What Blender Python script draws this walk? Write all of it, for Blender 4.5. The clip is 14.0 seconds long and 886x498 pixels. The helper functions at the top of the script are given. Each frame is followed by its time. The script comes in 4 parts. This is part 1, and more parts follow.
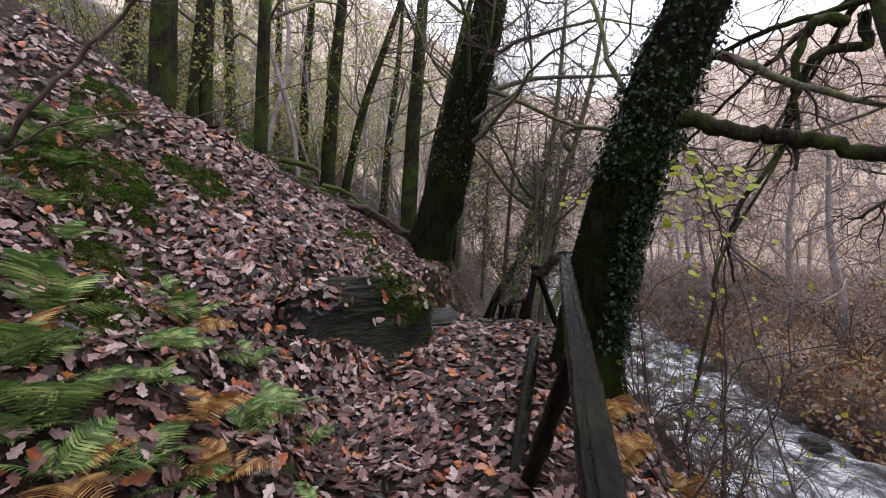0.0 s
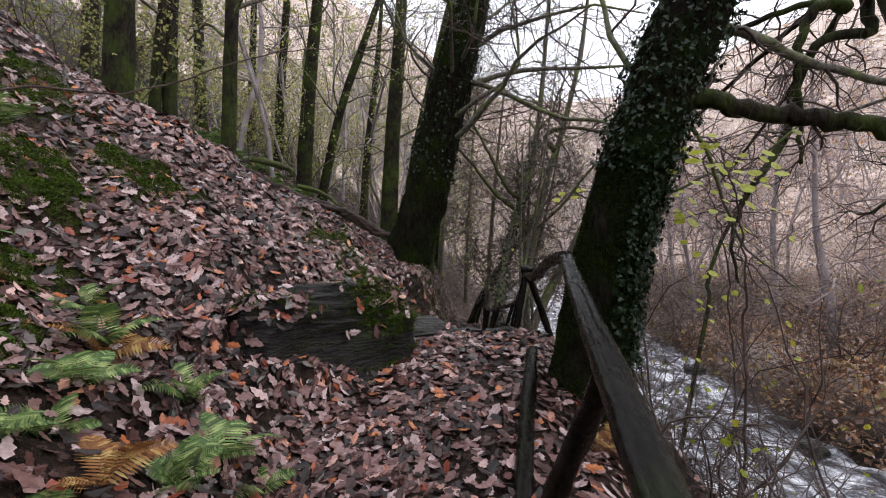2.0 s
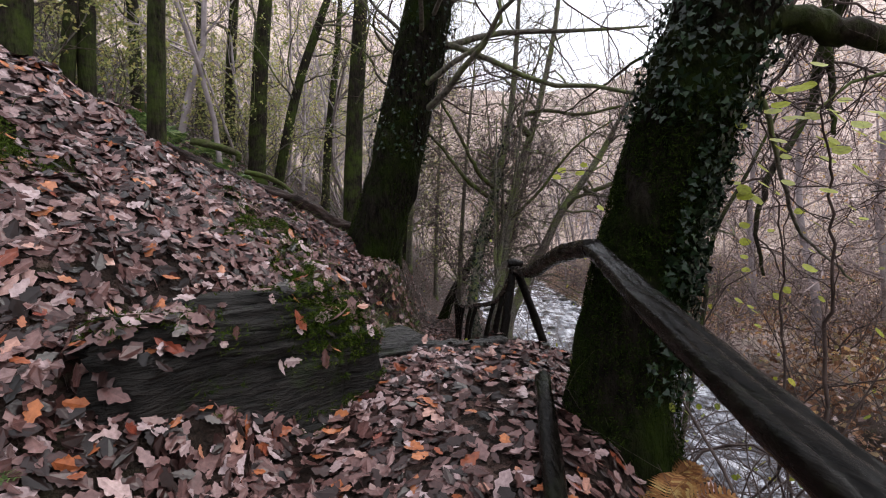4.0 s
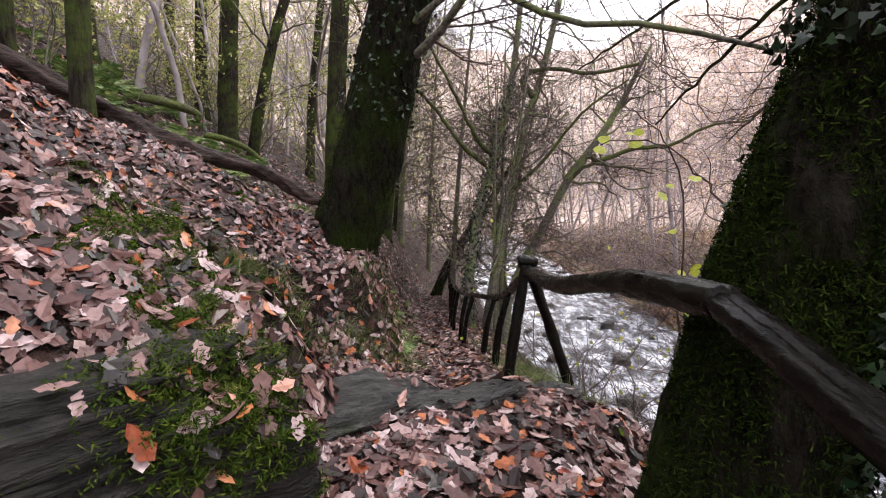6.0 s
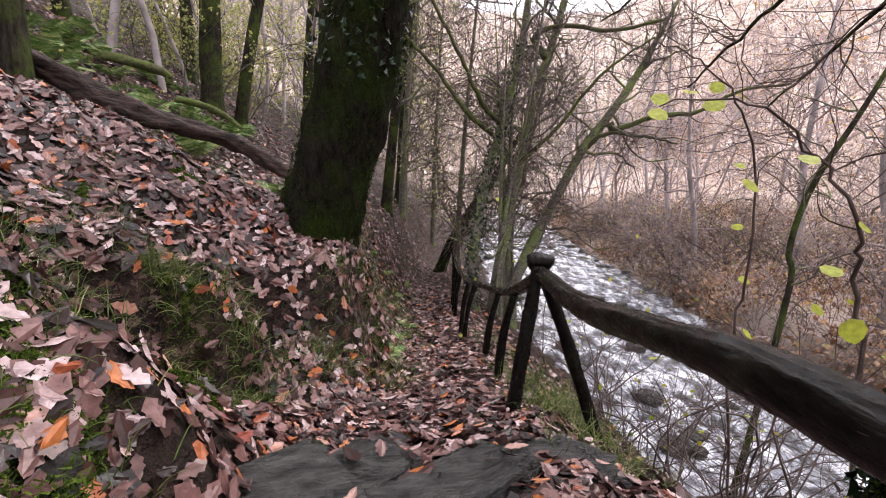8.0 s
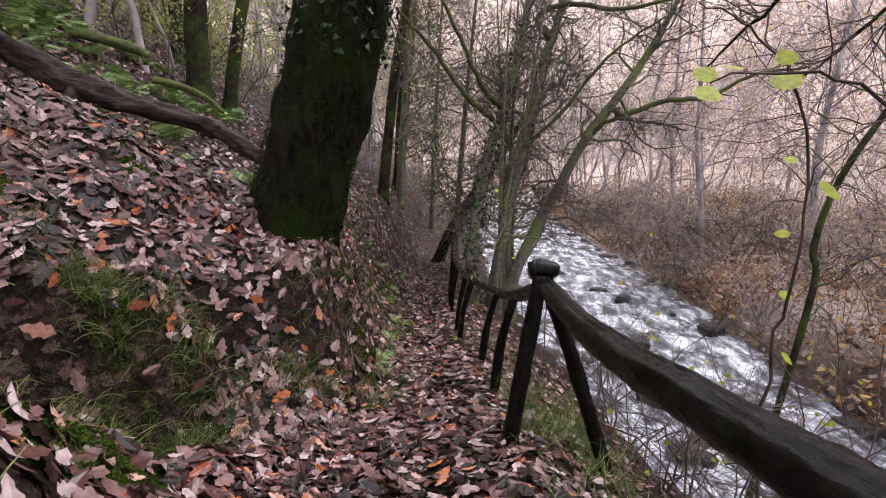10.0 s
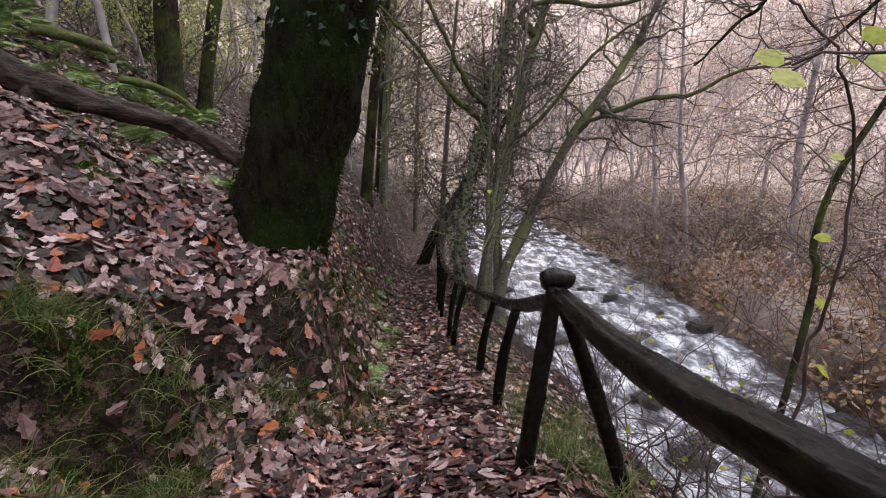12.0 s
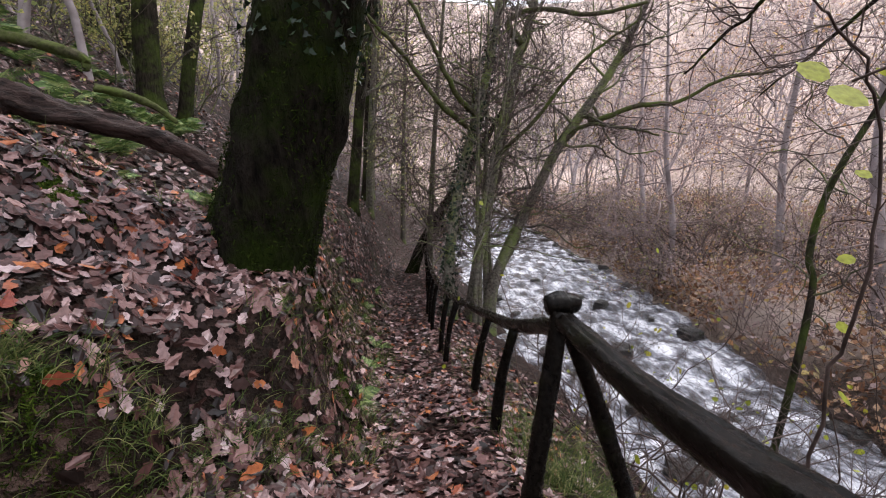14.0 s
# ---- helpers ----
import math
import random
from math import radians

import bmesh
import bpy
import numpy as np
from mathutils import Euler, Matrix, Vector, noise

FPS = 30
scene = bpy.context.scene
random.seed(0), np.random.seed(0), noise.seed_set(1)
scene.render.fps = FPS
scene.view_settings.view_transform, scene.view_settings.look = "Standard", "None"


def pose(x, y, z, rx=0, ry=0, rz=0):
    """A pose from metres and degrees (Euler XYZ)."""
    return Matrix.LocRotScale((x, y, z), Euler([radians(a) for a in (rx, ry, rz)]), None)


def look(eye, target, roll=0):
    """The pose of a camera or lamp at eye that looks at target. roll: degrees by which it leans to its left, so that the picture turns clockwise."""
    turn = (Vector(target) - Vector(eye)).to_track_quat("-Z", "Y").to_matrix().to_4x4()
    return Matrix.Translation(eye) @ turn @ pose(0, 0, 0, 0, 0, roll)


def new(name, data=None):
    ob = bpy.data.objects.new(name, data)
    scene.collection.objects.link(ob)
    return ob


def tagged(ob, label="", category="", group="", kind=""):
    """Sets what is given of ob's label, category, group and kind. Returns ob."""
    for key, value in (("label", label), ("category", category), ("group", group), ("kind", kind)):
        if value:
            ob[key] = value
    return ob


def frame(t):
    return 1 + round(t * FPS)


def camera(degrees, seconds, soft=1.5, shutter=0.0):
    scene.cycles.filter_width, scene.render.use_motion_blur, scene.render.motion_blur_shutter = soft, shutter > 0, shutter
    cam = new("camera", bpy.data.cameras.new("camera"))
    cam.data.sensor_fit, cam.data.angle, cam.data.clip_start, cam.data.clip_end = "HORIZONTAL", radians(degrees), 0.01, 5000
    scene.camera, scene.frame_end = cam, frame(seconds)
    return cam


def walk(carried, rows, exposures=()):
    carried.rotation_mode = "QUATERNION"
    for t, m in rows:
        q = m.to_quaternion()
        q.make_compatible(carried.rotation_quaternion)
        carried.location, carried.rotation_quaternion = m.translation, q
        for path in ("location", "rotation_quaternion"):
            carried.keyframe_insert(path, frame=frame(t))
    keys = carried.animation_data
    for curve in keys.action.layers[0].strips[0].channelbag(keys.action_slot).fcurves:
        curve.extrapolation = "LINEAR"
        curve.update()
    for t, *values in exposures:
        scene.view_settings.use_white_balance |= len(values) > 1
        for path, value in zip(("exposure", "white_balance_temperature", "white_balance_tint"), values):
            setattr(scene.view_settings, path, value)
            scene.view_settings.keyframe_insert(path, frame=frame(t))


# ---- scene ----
cam = camera(87.5, 14.0, 1.1)
METRES, EYE, TILT, LEAN, TURN = 5.0, 1.4, 0.0, 0.0, 0.0
ROWS = [
    (0.0, 0.0, 0.0, 0.0, 0.0, 0.0, -0.0),
    (0.5, -0.0044, 0.0172, -0.0011, -0.66, 0.64, 0.16),
    (1.0, -0.0187, 0.0384, -0.0023, -1.06, 0.64, 0.23),
    (1.5, -0.0085, 0.0708, -0.0042, -1.48, 0.4, 0.29),
    (2.0, -0.0029, 0.1071, -0.0052, -2.25, 0.48, 0.58),
    (2.5, -0.0139, 0.1487, -0.0062, -3.2, 0.31, 0.74),
    (3.0, -0.0005, 0.2133, -0.0094, -4.35, 0.04, 1.02),
    (3.5, -0.0081, 0.2658, -0.0036, -5.44, -0.1, 1.29),
    (4.0, -0.0045, 0.3243, -0.0062, -6.3, -0.52, 1.42),
    (6.5, 0.0505, 0.6297, 0.0482, -7.01, -6.1, 0.82),
    (7.0, 0.0674, 0.6735, 0.0518, -6.73, -7.27, 0.86),
    (7.5, 0.0678, 0.7194, 0.058, -6.34, -7.98, 0.69),
    (8.0, 0.0776, 0.7566, 0.0592, -6.09, -8.54, 0.66),
    (10.5, 0.1048, 0.8632, 0.0692, -5.95, -10.38, 0.39),
    (11.0, 0.0998, 0.8761, 0.0664, -6.8, -10.23, 0.57),
    (11.5, 0.084, 0.8913, 0.0698, -7.71, -10.21, 0.91),
    (12.0, 0.0866, 0.9054, 0.07, -8.34, -10.29, 1.1),
    (12.5, 0.0988, 0.9187, 0.0761, -9.05, -10.36, 1.24),
    (13.0, 0.0987, 0.9279, 0.0757, -9.82, -10.05, 1.42),
    (13.5, 0.0851, 0.9361, 0.0796, -10.21, -9.62, 1.47),
    (14.0, 0.0825, 0.9438, 0.0813, -10.04, -9.57, 1.47),
]
walk(cam, [(t, pose(0, 0, EYE, TILT, LEAN, TURN) @ pose(METRES * x, METRES * y, METRES * z, 90 + pitch, roll, yaw)) for t, x, y, z, yaw, pitch, roll in ROWS],
     [(0, 0.88, 6380, 7), (4.2, 0.86, 6400, 8), (6.3, 1.6, 6650, 10), (8.2, 1.64, 6650, 12), (10.5, 1.38, 6420, 11), (14, 1.2, 6420, 10)])

# ---- world, sun and exposure ----
world = bpy.data.worlds.new("overcast_sky")
scene.world = world
world.use_nodes = True
wn, wl = world.node_tree.nodes, world.node_tree.links
sky = wn.new("ShaderNodeTexSky")
sky.sky_type, sky.sun_disc, sky.sun_elevation, sky.sun_rotation = "NISHITA", False, radians(48), radians(70)
cloud = wn.new("ShaderNodeMix")
cloud.data_type = "RGBA"
cloud.inputs[0].default_value = 0.86
cloud.inputs[7].default_value = (9.0, 8.9, 9.6, 1)
wl.new(sky.outputs[0], cloud.inputs[6])
wl.new(cloud.outputs[2], wn["Background"].inputs[0])
wn["Background"].inputs[1].default_value = 0.13
sun_data = bpy.data.lights.new("sun", "SUN")
sun_data.energy, sun_data.angle, sun_data.color = 0.9, radians(25), (1.0, 0.97, 0.94)
sun = new("sun", sun_data)
sun.matrix_world = look((30, 12, 40), (0, 0, 0))


# ---- materials ----
def material(name, rough=0.8, spec=0.5):
    m = bpy.data.materials.new(name)
    m.use_nodes = True
    b = m.node_tree.nodes["Principled BSDF"]
    b.inputs["Roughness"].default_value = rough
    b.inputs["Specular IOR Level"].default_value = spec
    return m, m.node_tree.nodes, m.node_tree.links, b


def ramp(nodes, stops):
    r = nodes.new("ShaderNodeValToRGB")
    e = r.color_ramp.elements
    while len(e) < len(stops):
        e.new(0.5)
    for k, (at, col) in zip(e, stops):
        k.position, k.color = at, (*col, 1)
    return r


def noise_tex(nodes, links, scale, detail=6, rough=0.6, stretch=None):
    n = nodes.new("ShaderNodeTexNoise")
    n.inputs["Scale"].default_value, n.inputs["Detail"].default_value, n.inputs["Roughness"].default_value = scale, detail, rough
    co = nodes.new("ShaderNodeTexCoord")
    if stretch:
        mp = nodes.new("ShaderNodeMapping")
        mp.inputs["Scale"].default_value = stretch
        links.new(co.outputs["Object"], mp.inputs["Vector"])
        links.new(mp.outputs["Vector"], n.inputs["Vector"])
    else:
        links.new(co.outputs["Object"], n.inputs["Vector"])
    return n


def mix_col(nodes, links, fac, a, b):
    x = nodes.new("ShaderNodeMix")
    x.data_type = "RGBA"
    for sock, src in ((0, fac), (6, a), (7, b)):
        if isinstance(src, (tuple, float, int)):
            x.inputs[sock].default_value = (*src, 1) if isinstance(src, tuple) else src
        else:
            links.new(src, x.inputs[sock])
    return x.outputs[2]


def bump(nodes, links, b, height, strength=0.6, dist=0.02):
    k = nodes.new("ShaderNodeBump")
    k.inputs["Strength"].default_value, k.inputs["Distance"].default_value = strength, dist
    links.new(height, k.inputs["Height"])
    links.new(k.outputs[0], b.inputs["Normal"])


def two_tone(name, dark, light, scale, rough=0.8, strength=0.6, dist=0.02, patch=None, patch_scale=2.0, cut=(0.45, 0.6), stretch=None, spec=0.12):
    """Grain between two colours, with patches of a third one at a larger scale."""
    m, n, l, b = material(name, rough, spec)
    g = noise_tex(n, l, scale, stretch=stretch)
    col = ramp(n, [(0.3, dark), (0.7, light)])
    l.new(g.outputs[0], col.inputs[0])
    out = col.outputs[0]
    if patch:
        big = noise_tex(n, l, patch_scale, 5, 0.65)
        cut_r = ramp(n, [(cut[0], (0, 0, 0)), (cut[1], (1, 1, 1))])
        l.new(big.outputs[0], cut_r.inputs[0])
        fine = mix_col(n, l, g.outputs[0], tuple(0.45 * v for v in patch), tuple(1.5 * v for v in patch))
        out = mix_col(n, l, cut_r.outputs[0], out, fine)
    l.new(out, b.inputs["Base Color"])
    bump(n, l, b, g.outputs[0], strength, dist)
    return m


def island_leaf(name, stops, rough=0.5, spec=0.5, through_light=0.0):
    """Leaves: each loose piece takes its own tone, veined and blotched."""
    m, n, l, b = material(name, rough, spec)
    geo = n.new("ShaderNodeNewGeometry")
    col = ramp(n, stops)
    l.new(geo.outputs["Random Per Island"], col.inputs[0])
    blot = noise_tex(n, l, 45, 4)
    dark = n.new("ShaderNodeMix")
    dark.data_type, dark.blend_type = "RGBA", "MULTIPLY"
    dark.inputs[0].default_value = 0.75
    tone = ramp(n, [(0.3, (0.45, 0.42, 0.42)), (0.65, (1.1, 1.1, 1.1))])
    l.new(blot.outputs[0], tone.inputs[0])
    l.new(col.outputs[0], dark.inputs[6])
    l.new(tone.outputs[0], dark.inputs[7])
    l.new(dark.outputs[2], b.inputs["Base Color"])
    bump(n, l, b, blot.outputs[0], 0.4, 0.004)
    if through_light:
        b.inputs["Transmission Weight"].default_value = 0.0
        tr = n.new("ShaderNodeBsdfTranslucent")
        l.new(dark.outputs[2], tr.inputs[0])
        add = n.new("ShaderNodeMixShader")
        add.inputs[0].default_value = through_light
        l.new(b.outputs[0], add.inputs[1])
        l.new(tr.outputs[0], add.inputs[2])
        l.new(add.outputs[0], n["Material Output"].inputs[0])
    return m


LITTER = [(0.0, (0.008, 0.005, 0.004)), (0.27, (0.036, 0.016, 0.014)), (0.52, (0.115, 0.054, 0.048)), (0.76, (0.235, 0.135, 0.124)),
          (0.91, (0.46, 0.35, 0.35)), (0.955, (0.44, 0.15, 0.05)), (1.0, (0.19, 0.04, 0.026))]
M_LITTER = island_leaf("wet_fallen_leaf", LITTER, 0.3, 0.3)
M_BARK = two_tone("wet_bark", (0.0025, 0.002, 0.0016), (0.035, 0.028, 0.021), 22, 0.75, 1.0, 0.03, (0.04, 0.055, 0.012), 2.2, (0.44, 0.62), (1, 1, 0.25), 0.05)
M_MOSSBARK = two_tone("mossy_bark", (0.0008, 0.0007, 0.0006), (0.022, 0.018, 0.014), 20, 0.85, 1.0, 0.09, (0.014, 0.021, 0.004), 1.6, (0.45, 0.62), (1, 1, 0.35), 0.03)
M_BRANCH = two_tone("branch_bark", (0.018, 0.016, 0.013), (0.19, 0.172, 0.14), 18, 0.75, 0.8, 0.02, (0.13, 0.155, 0.055), 1.3, (0.46, 0.6))
M_TWIG = two_tone("twig_bark", (0.03, 0.021, 0.018), (0.12, 0.088, 0.078), 6, 0.7, 0.3, 0.01)
M_LOG = two_tone("rotting_log", (0.002, 0.0014, 0.0012), (0.062, 0.04, 0.034), 22, 0.5, 1.0, 0.05, None, 2.0, (0.45, 0.6), (0.15, 1, 0.6), 0.1)
M_MOSSLIMB = two_tone("moss_grown_branch", (0.02, 0.018, 0.012), (0.10, 0.09, 0.055), 20, 0.85, 0.8, 0.02, (0.07, 0.09, 0.024), 2.4, (0.4, 0.6), None, 0.05)
# distant twigs and trunks: valley haze is mixed into these pale bark colours
M_HAZETWIG = two_tone("hazed_twig_bark", (0.17, 0.13, 0.125), (0.40, 0.32, 0.31), 5, 0.8, 0.3, 0.01)
M_HAZEWOOD = two_tone("hazed_far_bark", (0.15, 0.125, 0.125), (0.46, 0.40, 0.41), 1.5, 0.85, 0.3, 0.02)
M_RAIL = two_tone("wet_rail_timber", (0.0006, 0.0006, 0.0005), (0.010, 0.008, 0.0065), 46, 0.2, 0.8, 0.01, (0.010, 0.012, 0.005), 3.0, (0.55, 0.72), (1, 0.14, 0.7), 0.08)
wet = noise_tex(M_RAIL.node_tree.nodes, M_RAIL.node_tree.links, 22, 6, 0.7, (1, 0.2, 1))
wet_r = ramp(M_RAIL.node_tree.nodes, [(0.38, (0.07, 0.07, 0.07)), (0.62, (0.34, 0.34, 0.34))])
M_RAIL.node_tree.links.new(wet.outputs[0], wet_r.inputs[0])
M_RAIL.node_tree.links.new(wet_r.outputs[0], M_RAIL.node_tree.nodes["Principled BSDF"].inputs["Roughness"])
M_ROCK = two_tone("wet_slate", (0.003, 0.003, 0.003), (0.085, 0.08, 0.076), 13, 0.38, 1.0, 0.12, (0.03, 0.042, 0.012), 2.4, (0.58, 0.7), (0.5, 1.6, 5.0), 0.4)
M_MOSSROCK = two_tone("mossy_rock", (0.003, 0.0028, 0.0024), (0.03, 0.026, 0.023), 14, 0.6, 1.0, 0.06, (0.022, 0.036, 0.006), 2.6, (0.6, 0.72), (0.6, 0.6, 3.0), 0.2)
M_MOSS = island_leaf("moss", [(0.0, (0.011, 0.02, 0.003)), (0.6, (0.042, 0.068, 0.010)), (1.0, (0.085, 0.108, 0.018))], 0.9, 0.03)
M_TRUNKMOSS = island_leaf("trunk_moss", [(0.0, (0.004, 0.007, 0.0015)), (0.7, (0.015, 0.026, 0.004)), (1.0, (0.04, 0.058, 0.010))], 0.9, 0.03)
M_GRASS = island_leaf("grass_blade", [(0.0, (0.04, 0.075, 0.015)), (0.6, (0.12, 0.17, 0.038)), (1.0, (0.33, 0.31, 0.13))], 0.55, 0.3, 0.25)
M_FERN = island_leaf("fern_green", [(0.0, (0.05, 0.10, 0.03)), (0.6, (0.16, 0.25, 0.075)), (1.0, (0.38, 0.44, 0.17))], 0.5, 0.25, 0.25)
M_BRACKEN = island_leaf("dead_bracken", [(0.0, (0.16, 0.06, 0.025)), (0.6, (0.34, 0.17, 0.06)), (1.0, (0.5, 0.36, 0.14))], 0.7, 0.2, 0.2)
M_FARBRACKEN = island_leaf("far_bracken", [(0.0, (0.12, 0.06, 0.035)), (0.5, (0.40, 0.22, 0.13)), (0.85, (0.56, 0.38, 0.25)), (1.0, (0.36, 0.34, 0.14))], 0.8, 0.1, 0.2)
M_IVY = island_leaf("ivy_leaf", [(0.0, (0.004, 0.011, 0.004)), (0.7, (0.011, 0.028, 0.010)), (1.0, (0.03, 0.055, 0.022))], 0.28, 0.22)
M_LIME = island_leaf("hazel_leaf", [(0.0, (0.20, 0.26, 0.03)), (0.6, (0.42, 0.46, 0.05)), (1.0, (0.55, 0.48, 0.06))], 0.5, 0.3, 0.45)
M_YELLOWING = island_leaf("thin_autumn_foliage", [(0.0, (0.22, 0.27, 0.08)), (0.6, (0.46, 0.48, 0.18)), (1.0, (0.62, 0.52, 0.18))], 0.6, 0.3, 0.4)
# russet leaves far off; the pale pink stops carry painted haze
M_HAZERUSSET = island_leaf("hazed_russet_foliage", [(0.0, (0.14, 0.09, 0.08)), (0.35, (0.45, 0.33, 0.31)), (0.65, (0.66, 0.53, 0.51)), (0.84, (0.70, 0.38, 0.16)), (1.0, (0.52, 0.44, 0.16))], 0.7, 0.3, 0.4)


def single_leaf():
    m = M_LITTER.copy()
    m.name = "wet_single_leaf"
    n, l = m.node_tree.nodes, m.node_tree.links
    info = n.new("ShaderNodeObjectInfo")
    first = [k for k in n if k.type == "VALTORGB"][0]
    l.new(info.outputs["Random"], first.inputs[0])
    return m


M_SINGLE = single_leaf()


def ground_material():
    m, n, l, b = material("forest_floor", 0.6, 0.12)
    vor = n.new("ShaderNodeTexVoronoi")
    vor.inputs["Scale"].default_value = 24
    co = n.new("ShaderNodeTexCoord")
    warp = noise_tex(n, l, 11, 5, 0.7)
    shift = n.new("ShaderNodeVectorMath")
    shift.operation = "MULTIPLY_ADD"
    shift.inputs[1].default_value = (0.16, 0.16, 0.16)
    l.new(warp.outputs["Color"], shift.inputs[0])
    l.new(co.outputs["Object"], shift.inputs[2])
    l.new(shift.outputs[0], vor.inputs["Vector"])
    sep = n.new("ShaderNodeSeparateColor")
    l.new(vor.outputs["Color"], sep.inputs[0])
    leaf = ramp(n, [(0.0, (0.006, 0.004, 0.003)), (0.45, (0.025, 0.014, 0.011)), (0.8, (0.07, 0.04, 0.032)), (1.0, (0.15, 0.095, 0.082))])
    l.new(sep.outputs[0], leaf.inputs[0])
    fine = noise_tex(n, l, 60, 5)
    soil = ramp(n, [(0.3, (0.007, 0.005, 0.004)), (0.75, (0.045, 0.03, 0.023))])
    l.new(fine.outputs[0], soil.inputs[0])
    patch = noise_tex(n, l, 0.9, 6, 0.65)
    pr = ramp(n, [(0.42, (0, 0, 0)), (0.62, (1, 1, 1))])
    l.new(patch.outputs[0], pr.inputs[0])
    one = mix_col(n, l, pr.outputs[0], leaf.outputs[0], soil.outputs[0])
    green = noise_tex(n, l, 0.55, 6, 0.7, (1.0, 1.0, 1.7))
    gr = ramp(n, [(0.58, (0, 0, 0)), (0.7, (1, 1, 1))])
    l.new(green.outputs[0], gr.inputs[0])
    moss = ramp(n, [(0.3, (0.012, 0.02, 0.004)), (0.7, (0.05, 0.066, 0.016))])
    l.new(fine.outputs[0], moss.inputs[0])
    # across the river and far upstream: bracken and grass, paled by painted haze
    two = mix_col(n, l, gr.outputs[0], one, moss.outputs[0])
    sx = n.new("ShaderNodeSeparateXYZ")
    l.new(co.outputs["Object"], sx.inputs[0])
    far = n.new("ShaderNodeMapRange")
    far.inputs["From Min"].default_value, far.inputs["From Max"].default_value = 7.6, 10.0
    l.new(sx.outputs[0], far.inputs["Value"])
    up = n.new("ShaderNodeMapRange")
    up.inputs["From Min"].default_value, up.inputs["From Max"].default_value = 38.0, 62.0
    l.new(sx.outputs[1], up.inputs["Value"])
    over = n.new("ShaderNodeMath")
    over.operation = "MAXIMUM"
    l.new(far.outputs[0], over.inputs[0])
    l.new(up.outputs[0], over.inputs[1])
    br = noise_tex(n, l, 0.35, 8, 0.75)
    hazed_brc = ramp(n, [(0.3, (0.24, 0.19, 0.14)), (0.5, (0.50, 0.39, 0.33)), (0.7, (0.70, 0.58, 0.53))])
    l.new(br.outputs[0], hazed_brc.inputs[0])
    l.new(mix_col(n, l, over.outputs[0], two, hazed_brc.outputs[0]), b.inputs["Base Color"])
    add = n.new("ShaderNodeMath")
    add.operation = "ADD"
    l.new(vor.outputs["Distance"], add.inputs[0])
    l.new(fine.outputs[0], add.inputs[1])
    bump(n, l, b, add.outputs[0], 0.9, 0.03)
    return m


def water_material():
    m, n, l, b = material("rapids", 0.12, 0.6)
    flow = noise_tex(n, l, 1.7, 9, 0.72, (1.3, 0.75, 1))
    foam = ramp(n, [(0.42, (0.035, 0.036, 0.042)), (0.51, (0.26, 0.265, 0.305)), (0.645, (0.88, 0.89, 0.94))])
    l.new(flow.outputs[0], foam.inputs[0])
    l.new(foam.outputs[0], b.inputs["Base Color"])
    rr = ramp(n, [(0.47, (0.08, 0.08, 0.08)), (0.62, (0.6, 0.6, 0.6))])
    l.new(flow.outputs[0], rr.inputs[0])
    l.new(rr.outputs[0], b.inputs["Roughness"])
    rip = noise_tex(n, l, 5, 6, 0.65, (1.5, 0.6, 1))
    bump(n, l, b, rip.outputs[0], 0.9, 0.08)
    return m


M_GROUND, M_WATER = ground_material(), water_material()


# ---- mesh helpers ----
rng = np.random.default_rng(7)


def mesh_of(name, V, Fs, mat, smooth=True):
    """A mesh from an array of points and arrays of faces."""
    Fs = [np.asarray(F) for F in (Fs if isinstance(Fs, list) else [Fs]) if len(F)]
    me = bpy.data.meshes.new(name)
    me.vertices.add(len(V))
    me.vertices.foreach_set("co", np.asarray(V, np.float32).ravel())
    loops = np.concatenate([F.ravel() for F in Fs]).astype(np.int32)
    sizes = np.concatenate([np.full(len(F), F.shape[1]) for F in Fs]).astype(np.int32)
    me.loops.add(len(loops))
    me.loops.foreach_set("vertex_index", loops)
    me.polygons.add(len(sizes))
    me.polygons.foreach_set("loop_start", np.concatenate([[0], np.cumsum(sizes)[:-1]]).astype(np.int32))
    me.polygons.foreach_set("use_smooth", np.full(len(sizes), smooth))
    me.materials.append(mat)
    me.update(calc_edges=True)
    return me


def part(name, me, parent=None, label=""):
    ob = new(name, me)
    if parent is not None:
        ob.parent = parent
    return tagged(ob, label=label)


def thing(name, at, label, category, group="", kind=""):
    ob = new(name)
    ob.location = at
    return tagged(ob, label, category, group, kind)


def unit(a):
    return a / np.maximum(np.linalg.norm(a, axis=-1, keepdims=True), 1e-9)


